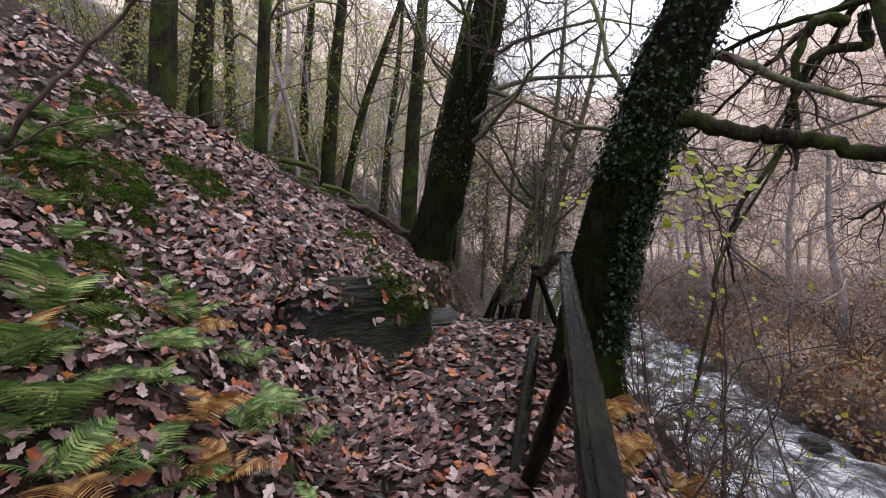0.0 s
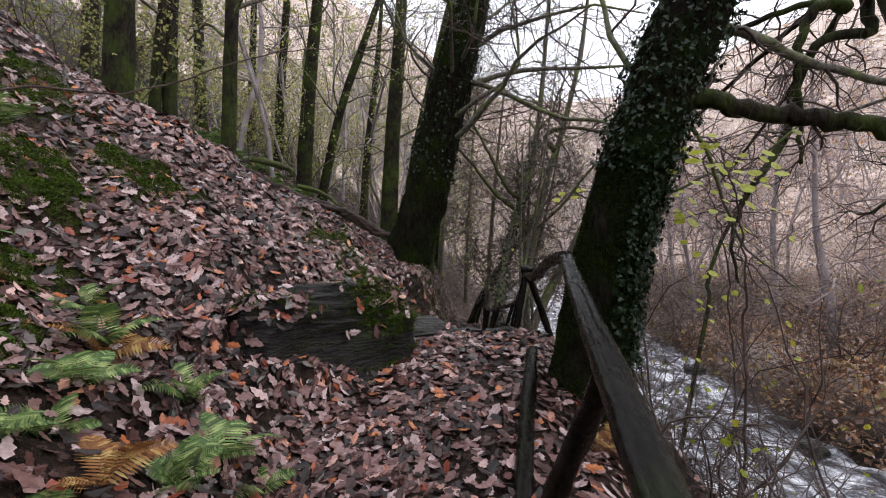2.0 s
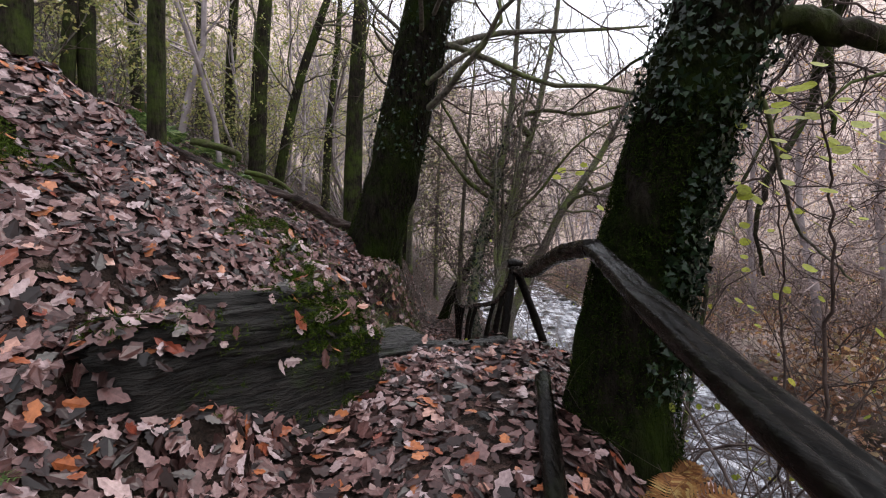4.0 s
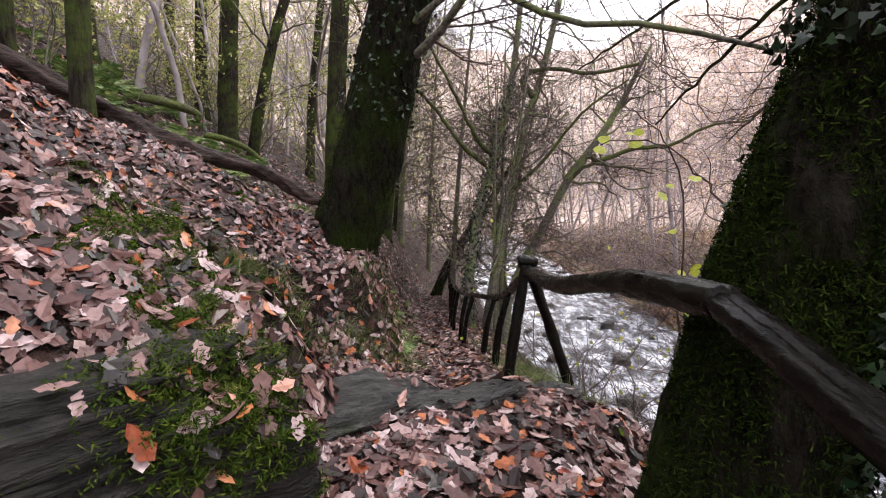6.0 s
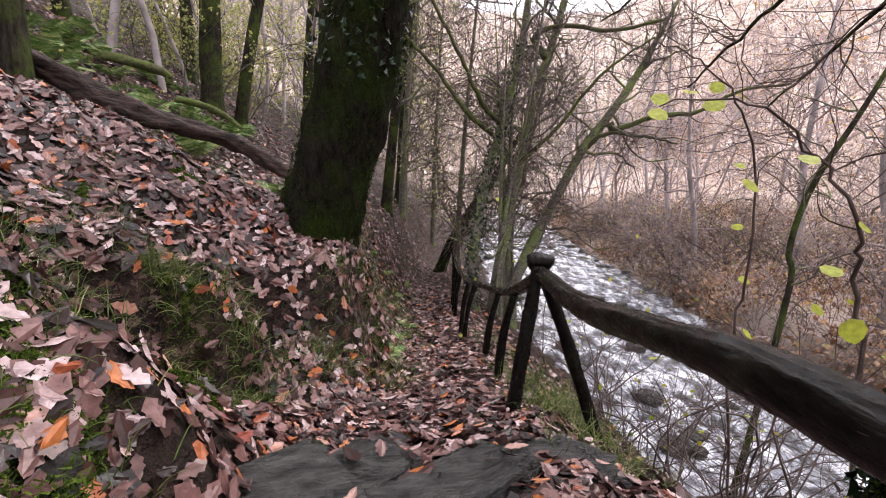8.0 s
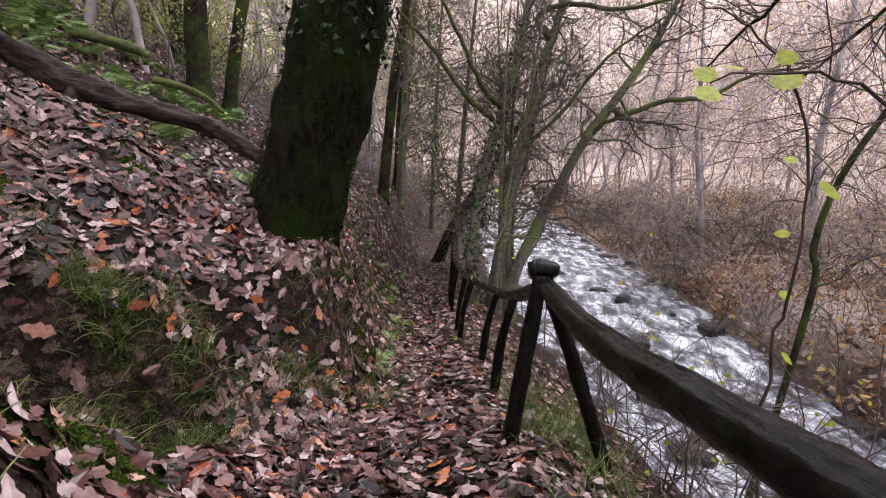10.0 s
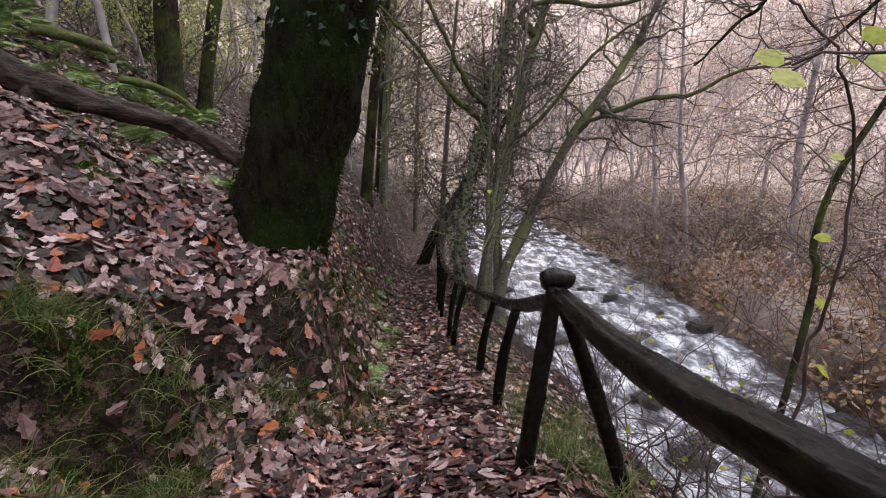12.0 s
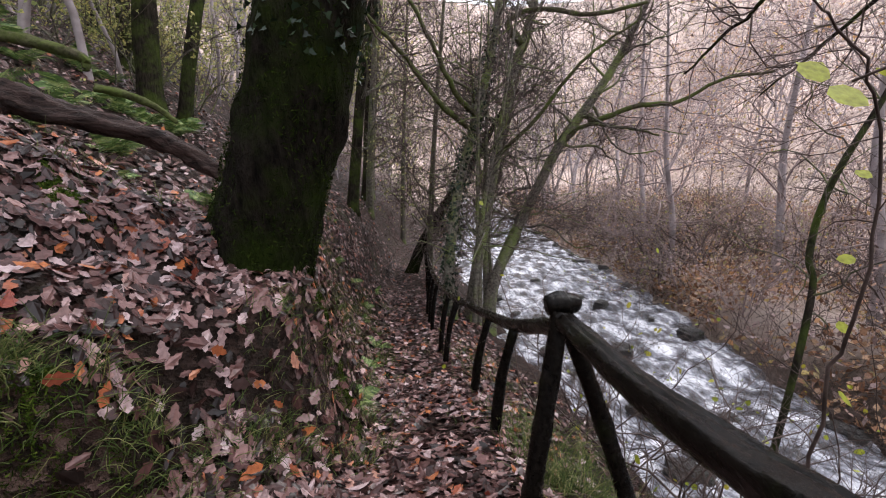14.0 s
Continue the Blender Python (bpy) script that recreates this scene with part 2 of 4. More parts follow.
def tubes(P, R, sides, lump=0.0, cap=True):
    """Tapered tubes along N paths of K points: (N, K, 3) and radii (N, K)."""
    P, R = np.asarray(P, float), np.asarray(R, float)
    N, K, _ = P.shape
    T = unit(np.gradient(P, axis=1))
    ref = np.where(np.abs(T[..., :1]) < 0.8, [[[1.0, 0, 0]]], [[[0, 0, 1.0]]])
    A = unit(np.cross(T, np.broadcast_to(ref[:, :1] if K else ref, T.shape)))
    B = np.cross(T, A)
    ang = np.linspace(0, 2 * np.pi, sides, endpoint=False)
    rad = R[..., None] * np.ones(sides)
    if lump:
        k = np.arange(K)[None, :, None]
        ph = rng.uniform(0, 6.28, (N, 1, 1, 4))
        rad = rad * (1 + lump * (np.sin(3 * ang + 0.13 * k + ph[..., 0]) * 0.5 + np.sin(5 * ang - 0.3 * k + ph[..., 1]) * 0.35
                                 + np.sin(2 * ang + 0.55 * k + ph[..., 2]) * 0.4 + np.sin(7 * ang + 0.9 * k + ph[..., 3]) * 0.25 + rng.normal(0, 0.16, (N, K, sides))))
    V = P[:, :, None] + rad[..., None] * (np.cos(ang)[:, None] * A[:, :, None] + np.sin(ang)[:, None] * B[:, :, None])
    idx = np.arange(N * K * sides).reshape(N, K, sides)
    a, b2 = idx[:, :-1], np.roll(idx, -1, 2)[:, :-1]
    c, d = np.roll(idx, -1, 2)[:, 1:], idx[:, 1:]
    F = np.stack([a, b2, c, d], -1).reshape(-1, 4)
    Fs = [F]
    if cap:
        Fs += [idx[:, 0, ::-1].reshape(N, sides), idx[:, -1].reshape(N, sides)]
    return V.reshape(-1, 3), Fs


def join(*sets):
    Vs, by, off = [], {}, 0
    for V, Fs in sets:
        for F in Fs if isinstance(Fs, list) else [Fs]:
            if len(F):
                by.setdefault(F.shape[1], []).append(F + off)
        Vs.append(V)
        off += len(V)
    return np.concatenate(Vs), [np.concatenate(v) for v in by.values()]


def curve(pts, n):
    """n points of a smooth line through pts."""
    p = np.asarray(pts, float)
    p = np.concatenate([2 * p[:1] - p[1:2], p, 2 * p[-1:] - p[-2:-1]])
    u = np.linspace(0, len(pts) - 1 - 1e-6, n)
    i, f = u.astype(int), (u % 1)[:, None]
    a, b, c, d = p[i], p[i + 1], p[i + 2], p[i + 3]
    return 0.5 * (2 * b + (c - a) * f + (2 * a - 5 * b + 4 * c - d) * f ** 2 + (3 * b - a - 3 * c + d) * f ** 3)


def grow(P0, D, L, K, wander=0.25, lift=0.0):
    """Wandering shoots from P0 along D, of length L, bent up (lift > 0) or down."""
    N = len(P0)
    step = (L / (K - 1))[:, None]
    out, d, p = [P0], unit(D), P0
    for _ in range(K - 1):
        d = unit(d + rng.normal(0, wander, (N, 3)) + [0, 0, lift])
        p = p + d * step
        out.append(p)
    return np.stack(out, 1)


def spawn(P, R, per, lo=0.25, hi=1.0):
    """Places, ways and radii for `per` shoots on each of the paths P."""
    N, K, _ = P.shape
    f = rng.uniform(lo, hi, (N, per)) * (K - 1 - 1e-6)
    i, w = f.astype(int), f % 1
    n = np.arange(N)[:, None]
    at = P[n, i] * (1 - w[..., None]) + P[n, i + 1] * w[..., None]
    along = unit(P[n, i + 1] - P[n, i])
    side = unit(np.cross(along, rng.normal(0, 1, (N, per, 3))))
    rad = R[n, i] * (1 - w) + R[n, i + 1] * w
    return at.reshape(-1, 3), along.reshape(-1, 3), side.reshape(-1, 3), rad.ravel()


def taper(r0, K, end=0.3, power=1.0):
    return np.asarray(r0)[:, None] * (1 - (1 - end) * np.linspace(0, 1, K)[None] ** power)


def leaf_cards(P, N, size, outline, curl=0.3, spin=None, flat=True):
    """Small curled leaves of one outline at P, facing N."""
    n = len(P)
    o = np.asarray(outline, float)
    a = unit(np.cross(N, rng.normal(0, 1, (n, 3)))) if spin is None else unit(np.cross(N, spin))
    b = np.cross(N, a)
    s = np.asarray(size)[:, None, None] * np.ones((n, 1, 1))
    bend = (curl * rng.uniform(-0.4, 1.0, (n, 1, 1))) * (o[:, :1] ** 2 + o[:, 1:] ** 2)[None]
    V = P[:, None] + s * (o[None, :, :1] * a[:, None] + o[None, :, 1:] * b[:, None] + bend * N[:, None])
    m = len(o)
    if flat:
        return V.reshape(-1, 3), [np.arange(n * m).reshape(n, m)]
    V = np.concatenate([P[:, None], V], 1)
    base = (np.arange(n) * (m + 1))[:, None, None]
    k = np.arange(m)
    F = np.stack([np.zeros(m, int), k + 1, (k + 1) % m + 1], -1)[None] + base
    return V.reshape(-1, 3), [F.reshape(-1, 3)]


def lobed(n_lobes, half_width, depth):
    """Outline of an oak-like leaf, tip at +y, about one unit long."""
    up = []
    for i in range(n_lobes * 2 + 1):
        f = i / (n_lobes * 2)
        w = half_width * math.sin(math.pi * (0.12 + 0.8 * f) ** 0.8) * (1.0 if i % 2 else 1 - depth)
        up.append((w, f - 0.5))
    return [(0, -0.62)] + up + [(0, 0.56)] + [(-x, y) for x, y in reversed(up)]


DIAMOND = [(0, -0.5), (0.3, 0.05), (0, 0.5), (-0.3, 0.05)]
OAK, OAK_SMALL = lobed(3, 0.34, 0.38), [(0, -0.5), (0.3, -0.15), (0.26, 0.25), (0, 0.5), (-0.28, 0.2), (-0.3, -0.15)]
IVY = [(0, -0.35), (0.45, -0.4), (0.3, 0.0), (0.1, 0.1), (0, 0.6), (-0.1, 0.1), (-0.3, 0.0), (-0.45, -0.4)]
ROUND = [(0, -0.45), (0.36, -0.3), (0.46, 0.05), (0.28, 0.36), (0, 0.55), (-0.28, 0.36), (-0.46, 0.05), (-0.36, -0.3)]


# ---- the lie of the land ----
PY = [-60, 0, 2, 3, 4.2, 5.2, 5.75, 6.7, 8, 10.3, 12.7, 14.5, 18, 25, 40, 60, 400]
PC = [-1.5, 0.0, 0.03, 0.08, 0.28, 0.5, 0.6, 0.72, 0.85, 0.95, 1.12, 1.28, 1.75, 2.8, 4.8, 7.4, 60]
WY, WW = [-5, 1.0, 2.2, 3.2, 3.9, 4.6, 5.1, 400], [0.5, 0.5, 0.55, 0.9, 0.74, 0.6, 0.5, 0.5]
PZ = [0.0, 0.0, 0.05, 0.14, 0.40, 0.56, 0.40, 0.10, -0.20, -0.64, -1.06, -1.28, -1.6, -1.8, -1.75, -1.6, -1.0]
WATER = -2.3


def ease(t):
    t = np.clip(t, 0, 1)
    return t * t * (3 - 2 * t)


def path_x(y):
    return np.interp(y, PY, PC)


def bank_left(y):
    return np.interp(y, [-60, 18, 28, 44, 60, 110, 400], [4.6, 4.7, 5.9, 9.0, 12.5, 30, 160])


def bank_right(y):
    return np.interp(y, [-60, 0, 7, 11, 14, 18, 22, 28, 44, 60, 110, 400], [6.9, 6.9, 7.1, 7.7, 8.4, 9.3, 10.0, 10.7, 13.6, 17.1, 34.6, 164.6])


def ground_z(x, y, rough=1.0):
    x, y = np.asarray(x, float), np.asarray(y, float)
    c, p = path_x(y), np.interp(y, PY, PZ)
    u, v = c - np.interp(y, WY, WW) - x, x - (c + 0.5)
    step = np.interp(y, [0, 3, 4.5, 6.5, 7.4, 8, 10, 14, 25], [0.15, 0.35, 0.5, 0.9, 1.24, 1.38, 1.5, 1.6, 1.7])
    fall = np.interp(y, [0, 4, 6.5, 8, 9, 10.5, 12.5, 16], [0.72, 0.68, 0.62, 0.51, 0.46, 0.45, 0.58, 0.66])
    face = np.interp(y, [5.2, 5.9, 6.6, 7.1, 7.6, 8.6], [0.0, 0.45, 0.6, 0.55, 0.42, 0.1])
    toe = np.interp(y, [5.2, 6.0, 6.8, 7.6, 8.4], [0.3, 0.55, 0.6, 0.45, 0.3])
    brink = np.interp(y, [5.6, 6.3, 6.65, 7.1, 7.5, 8.2], [1.2, 1.25, 0.75, 0.5, 0.1, 0.0]) + 0.05 * np.sin(9 * y + 1) + 0.03 * np.sin(21 * y)
    left = (step - face) * ease(u / np.interp(y, [0, 5.2, 6.0, 7.4, 8.0, 9.0, 10, 13], [0.5, 0.5, 0.95, 0.55, 0.42, 0.5, 0.9, 1.5]))
    left = left + face * ease((u - brink) / np.interp(y, [6.65, 7.0, 7.5], [0.2, 0.4, 0.3])) + fall * np.maximum(u - toe, 0) * ease((u - toe) / 0.5)
    left = left - np.interp(y, [5.6, 6.2, 7.0, 7.7], [0.0, 0.3, 0.25, 0.0]) * ease((u - 0.5) / 0.4) * (1 - ease((u - 1.6) / 1.6))
    left = np.where(u > 45, left * 0 + step + fall * 44.7 + 0.15 * (u - 45), left)
    xl = bank_left(y)
    t = np.clip(v / (xl - c - 0.5), 0, 1.4)
    bed = WATER - 0.4
    drop = (bed - p) * np.clip(0.25 * t + 0.75 * ease(t * 0.95 + 0.03), 0, 1) * (v > 0)
    xr = bank_right(y)
    w = x - xr
    rise = np.where(w > -0.5, 1.15 * ease((w + 0.5) / 1.6) + 0.045 * np.maximum(w, 0) + 0.42 * np.clip(w - 16, 0, 75) * ease((w - 16) / 8), 0)
    ahead = 0.64 * np.maximum(y - 66, 0) * ease((y - 66) / 25)
    z = p + np.where(u > 0, left, 0) + drop + rise + np.clip(ahead, 0, 55)
    off = np.clip(np.maximum(u, v) * 1.5, 0, 1)
    amp = rough * (0.012 + 0.035 * off)
    z += amp * (np.sin(3.1 * x + 1.7 * y) + np.sin(5.3 * y - 2.2 * x + 1) + 0.7 * np.sin(9.7 * x + 4.1) * np.sin(8.3 * y) + 0.5 * np.sin(17 * x - 9 * y) + 0.5 * np.sin(13 * y + 15 * x + 2))
    return z


def gz(x, y):
    return float(ground_z(x, y))


def ground_normal(x, y):
    e = 0.06
    return unit(np.stack([ground_z(x - e, y) - ground_z(x + e, y), ground_z(x, y - e) - ground_z(x, y + e), np.full(np.shape(x), 2 * e)], -1))


def spaced(lo, hi, fine_lo, fine_hi, fine, growth=1.09):
    mid = np.arange(fine_lo, fine_hi, fine)
    up, s, x = [], fine, mid[-1]
    while x < hi:
        s *= growth
        x += s
        up.append(x)
    down, s, x = [], fine, mid[0]
    while x > lo:
        s *= growth
        x -= s
        down.append(x)
    return np.concatenate([down[::-1], mid, up])


def sheet(xs, ys, height):
    X, Y = np.meshgrid(xs, ys)
    V = np.stack([X, Y, height(X, Y)], -1).reshape(-1, 3)
    i = np.arange(X.size).reshape(X.shape)
    return V, np.stack([i[:-1, :-1], i[:-1, 1:], i[1:, 1:], i[1:, :-1]], -1).reshape(-1, 4)


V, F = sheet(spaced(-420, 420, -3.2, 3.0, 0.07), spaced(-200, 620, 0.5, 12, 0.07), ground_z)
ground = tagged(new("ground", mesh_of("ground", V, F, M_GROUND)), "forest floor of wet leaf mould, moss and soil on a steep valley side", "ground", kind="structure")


def water_z(x, y):
    return WATER + 0.05 * np.sin(2.1 * y + 0.8 * x) * np.sin(1.3 * x - 0.4 * y) + 0.035 * np.sin(5.2 * y + 2 * x) + 0.02 * np.sin(9 * y - 7 * x) + 0.015 * np.sin(14 * x + 5 * y)


V, F = sheet(np.arange(-1.2, 6.4, 0.12), spaced(-60, 400, 3, 30, 0.12), water_z)
V[:, 0] += bank_left(V[:, 1])
river = tagged(new("water", mesh_of("water", V, F, M_WATER)), "shallow river with white rapids and dark eddies", "river", kind="structure")


# ---- trees ----
def trunk_mesh(name, pts, radii, sides, n, mat, lump=0.06, flare=0.0):
    P = curve(pts, n)
    R = np.interp(np.linspace(0, 1, n), np.linspace(0, 1, len(radii)), radii)
    if flare:
        R = R * (1 + flare * np.exp(-np.linspace(0, n - 1, n) / (n * 0.045)))
    V, Fs = tubes(P[None], R[None], sides, lump)
    return mesh_of(name, V, Fs, mat), P, R


def crown_mesh(P, R, mats, n_limb, limb_len, n_branch, n_twig, lo=0.4, lift=0.02, thick=0.35, wander=0.22, twig_r=0.006):
    """Limbs, branches and twigs round a trunk."""
    at, al, si, rad = spawn(P[None], R[None], n_limb, lo, 0.98)
    L1 = limb_len * rng.uniform(0.5, 1.1, len(at))
    r1 = np.minimum(rad * thick, 0.012 * L1 + 0.01) * rng.uniform(0.7, 1.2, len(at))
    P1 = grow(at, si + 0.55 * al, L1, 9, wander, lift)
    R1 = taper(r1, 9, 0.25)
    at, al, si, rad = spawn(P1, R1, n_branch, 0.2, 1.0)
    L2 = limb_len * 0.4 * rng.uniform(0.4, 1.1, len(at))
    P2 = grow(at, si + 0.7 * al, L2, 5, wander * 1.2, lift)
    R2 = taper(np.minimum(rad * 0.6, 0.014), 5, 0.4)
    at, al, si, rad = spawn(P2, R2, n_twig, 0.2, 1.0)
    L3 = limb_len * 0.17 * rng.uniform(0.5, 1.2, len(at))
    P3 = grow(at, si + 0.8 * al, L3 * 1.2, 3, 0.3, lift)
    R3 = taper(np.minimum(rad * 0.7, twig_r), 3, 0.6)
    limbs = [mesh_of("limb", *tubes(P1[i:i + 1], R1[i:i + 1], 6, 0.05, False), mats[0]) for i in range(len(P1))]
    twigs = mesh_of("crown", *join(tubes(P2, R2, 3, 0, False), tubes(P3, R3, 3, 0, False)), mats[1])
    return limbs, twigs, P3


def tree(label, pts, radii, mats, crown=None, sides=12, n=40, flare=0.6, foliage=None, group="", name="tree", lump=0.07):
    base = pts[0]
    ob = thing(name, base, label, "tree", group)
    local = [tuple(np.subtract(p, base)) for p in pts]
    local[0] = (local[0][0], local[0][1], -0.25)
    me, P, R = trunk_mesh("trunk", local, radii, sides, n, mats[0], lump, flare)
    part("trunk", me, ob)
    if crown:
        limbs, twigs, P3 = crown_mesh(P, R, mats[1:], **crown)
        for me in limbs:
            part("limb", me, ob)
        tagged(part("crown", twigs, ob), kind="stuff")
        if foliage:
            m, count, size, outline = foliage
            pick = rng.integers(0, len(P3), count)
            tips = P3[pick, rng.integers(1, 3, count)] + rng.normal(0, 0.04, (count, 3))
            V, Fs = leaf_cards(tips, unit(rng.normal(0, 1, (count, 3)) + [0, 0, 0.6]), size * rng.uniform(0.6, 1.2, count), outline, flat=True)
            tagged(part("foliage", mesh_of("foliage", V, Fs, m), ob), kind="stuff")
    return ob, P + base, R


BR = (M_BARK, M_BRANCH, M_TWIG)
MB = (M_MOSSBARK, M_BRANCH, M_TWIG)

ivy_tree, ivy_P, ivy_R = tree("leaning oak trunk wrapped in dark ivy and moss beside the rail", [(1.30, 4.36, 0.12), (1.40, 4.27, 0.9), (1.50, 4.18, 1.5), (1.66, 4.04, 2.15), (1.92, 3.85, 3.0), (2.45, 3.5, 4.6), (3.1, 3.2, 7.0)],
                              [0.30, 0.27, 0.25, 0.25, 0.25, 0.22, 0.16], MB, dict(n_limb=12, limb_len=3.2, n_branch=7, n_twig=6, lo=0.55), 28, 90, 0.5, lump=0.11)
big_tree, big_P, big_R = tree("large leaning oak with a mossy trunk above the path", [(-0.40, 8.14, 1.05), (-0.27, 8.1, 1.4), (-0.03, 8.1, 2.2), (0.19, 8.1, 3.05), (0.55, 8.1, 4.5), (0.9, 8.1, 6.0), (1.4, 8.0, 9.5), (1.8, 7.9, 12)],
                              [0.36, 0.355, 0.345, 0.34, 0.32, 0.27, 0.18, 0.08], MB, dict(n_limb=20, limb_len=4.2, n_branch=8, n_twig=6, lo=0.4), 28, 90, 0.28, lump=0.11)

# trees up the slope
for x, y, r, dx, dy, h in ((-5.6, 9.2, 0.27, 0.25, 0.0, 13), (-6.0, 11.0, 0.13, 0.5, 0.2, 12), (-5.75, 11.2, 0.16, 0.1, 0.1, 13), (-3.9, 9.85, 0.15, 0.3, 0.0, 13), (-4.15, 16.5, 0.27, 0.6, 0.1, 15),
                           (-3.75, 17.2, 0.17, 2.2, 0.3, 13), (-1.2, 15.5, 0.29, 0.5, 0.0, 15), (-0.85, 16.0, 0.17, 1.6, 0.1, 12), (-9.5, 14.0, 0.22, 0.4, 0, 13), (-8.0, 17.5, 0.2, -0.3, 0, 13), (-6.4, 21.0, 0.22, 0.5, 0, 14),
                           (-3.0, 23.0, 0.2, 0.8, 0, 14), (0.1, 19.5, 0.18, 1.4, 0, 11), (0.6, 24.0, 0.2, 0.9, 0, 12), (-9.0, 25.0, 0.22, 0.2, 0, 14)):
    z = gz(x, y)
    tree("straight mossy trunk of a woodland tree on the leafy slope", [(x, y, z), (x + 0.15 * dx, y, z + 1.5), (x + 0.4 * dx, y + dy, z + 4), (x + dx, y + 2 * dy, z + 8), (x + 1.6 * dx, y + 3 * dy, z + h)],
         [r, r * 0.92, r * 0.85, r * 0.65, r * 0.2], BR, dict(n_limb=12, limb_len=3.0, n_branch=5, n_twig=4, lo=0.4), 12, 40, 0.5, group="trees on the slope", foliage=(M_YELLOWING, 700, 0.065, DIAMOND))

# alders on the river bank, many-stemmed
for x, y, n_st, lean in ((2.9, 14.2, 2, 0.5), (3.7, 17.0, 3, 0.4), (3.4, 15.6, 2, 0.1)):
    for k in range(n_st):
        bx, by = x + rng.uniform(-0.3, 0.3), y + rng.uniform(-0.4, 0.4)
        z = gz(bx, by)
        ln, h = lean + rng.uniform(-0.5, 0.8), rng.uniform(6, 9)
        r = rng.uniform(0.045, 0.085)
        tree("slim bank-side alder with mossy bare branches", [(bx, by, z), (bx + 0.1 * ln, by, z + 1.2), (bx + 0.45 * ln, by + 0.1, z + 3), (bx + ln, by, z + 5), (bx + 1.7 * ln, by - 0.2, z + h)],
             [r, r * 0.95, r * 0.8, r * 0.6, r * 0.2], (M_BRANCH, M_BRANCH, M_TWIG), dict(n_limb=22, limb_len=3.2, n_branch=8, n_twig=6, lo=0.3, lift=0.0, wander=0.36), 9, 30, 0.4, group="alders on the bank")


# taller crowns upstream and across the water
for x, y, h, r, lean, wood in ((2.5, 19.5, 11, 0.11, 0.6, M_BRANCH), (0.7, 22.0, 13, 0.14, 0.8, M_BRANCH), (0.9, 26.0, 13, 0.12, 0.9, M_BRANCH), (2.3, 27.0, 13, 0.13, 0.5, M_BRANCH), (10.4, 12.0, 8, 0.11, -0.4, M_HAZETWIG), (11.6, 15.5, 9, 0.12, 0.3, M_HAZETWIG),
                               (10.6, 18.5, 9, 0.10, -0.5, M_HAZETWIG), (12.5, 9.5, 8, 0.12, 0.4, M_HAZETWIG), (11.8, 22.0, 10, 0.12, -0.3, M_HAZETWIG), (13.5, 13.0, 9, 0.12, 0.2, M_HAZETWIG), (10.6, 7.0, 7.5, 0.1, -0.3, M_HAZETWIG)):
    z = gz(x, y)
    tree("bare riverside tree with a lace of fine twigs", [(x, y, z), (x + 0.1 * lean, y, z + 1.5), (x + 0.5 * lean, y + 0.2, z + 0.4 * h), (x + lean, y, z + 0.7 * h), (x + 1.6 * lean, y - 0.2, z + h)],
         [r, r * 0.9, r * 0.75, r * 0.5, r * 0.2], (M_BRANCH if wood == M_BRANCH else M_HAZEWOOD, wood, M_TWIG if wood == M_BRANCH else M_HAZETWIG), dict(n_limb=40 if wood == M_BRANCH else 20, limb_len=3.6, n_branch=9, n_twig=8 if wood == M_BRANCH else 6, lo=0.22, lift=0.0, wander=0.32, twig_r=0.010), 9, 30, 0.4,
         group="riverside trees", foliage=(M_HAZERUSSET if wood != M_BRANCH else M_YELLOWING, 1500, 0.09, DIAMOND))


# ---- rails ----
def log_mesh(name, pts, radii, n=40, sides=14, mat=M_RAIL, lump=0.13):
    return trunk_mesh(name, pts, radii, sides, n, mat, lump)[0]


def rail_mesh(pts, radii, n=150, sides=36, flat=0.5, splits=3):
    """A weathered rail: hewn flat along the top, with long splits that follow the grain."""
    P = curve(pts, n)
    R = np.interp(np.linspace(0, 1, n), np.linspace(0, 1, len(radii)), radii)
    V, Fs = tubes(P[None], R[None], sides, 0.05)
    V = V.reshape(n, sides, 3)
    out = V - P[:, None]
    T = unit(np.gradient(P, axis=0))
    side = unit(np.cross(T, [0, 0, 1.0]))
    up = np.cross(side, T)
    a, h = (out * side[:, None]).sum(-1), (out * up[:, None]).sum(-1)
    lid = (flat + 0.1 * np.sin(np.linspace(0, 9, n)) + 0.06 * np.sin(np.linspace(0, 31, n)))[:, None] * R[:, None]
    over = h > lid
    h = np.where(over, lid + 0.22 * (h - lid), h)
    for k in range(splits):
        at = (k - (splits - 1) / 2) * 0.55 + 0.18 * np.sin(np.linspace(k, k + 5, n)) + 0.05 * np.sin(np.linspace(0, 40, n) + k)
        deep = np.clip(np.sin(np.linspace(0, 7, n) + 2.1 * k) + 0.45, 0, 1)
        gap = np.exp(-((a / R[:, None] - at[:, None]) / 0.09) ** 2) * deep[:, None]
        h = h - np.where(h > 0, 0.28 * gap * R[:, None], 0)
    h = h * np.where(h < 0, 1 + 0.12 * np.sin(np.linspace(0, 13, n))[:, None], 1) + rng.normal(0, 0.0012, h.shape)
    V = P[:, None] + a[..., None] * side[:, None] + h[..., None] * up[:, None]
    return mesh_of("rail", V.reshape(-1, 3), Fs, M_RAIL)


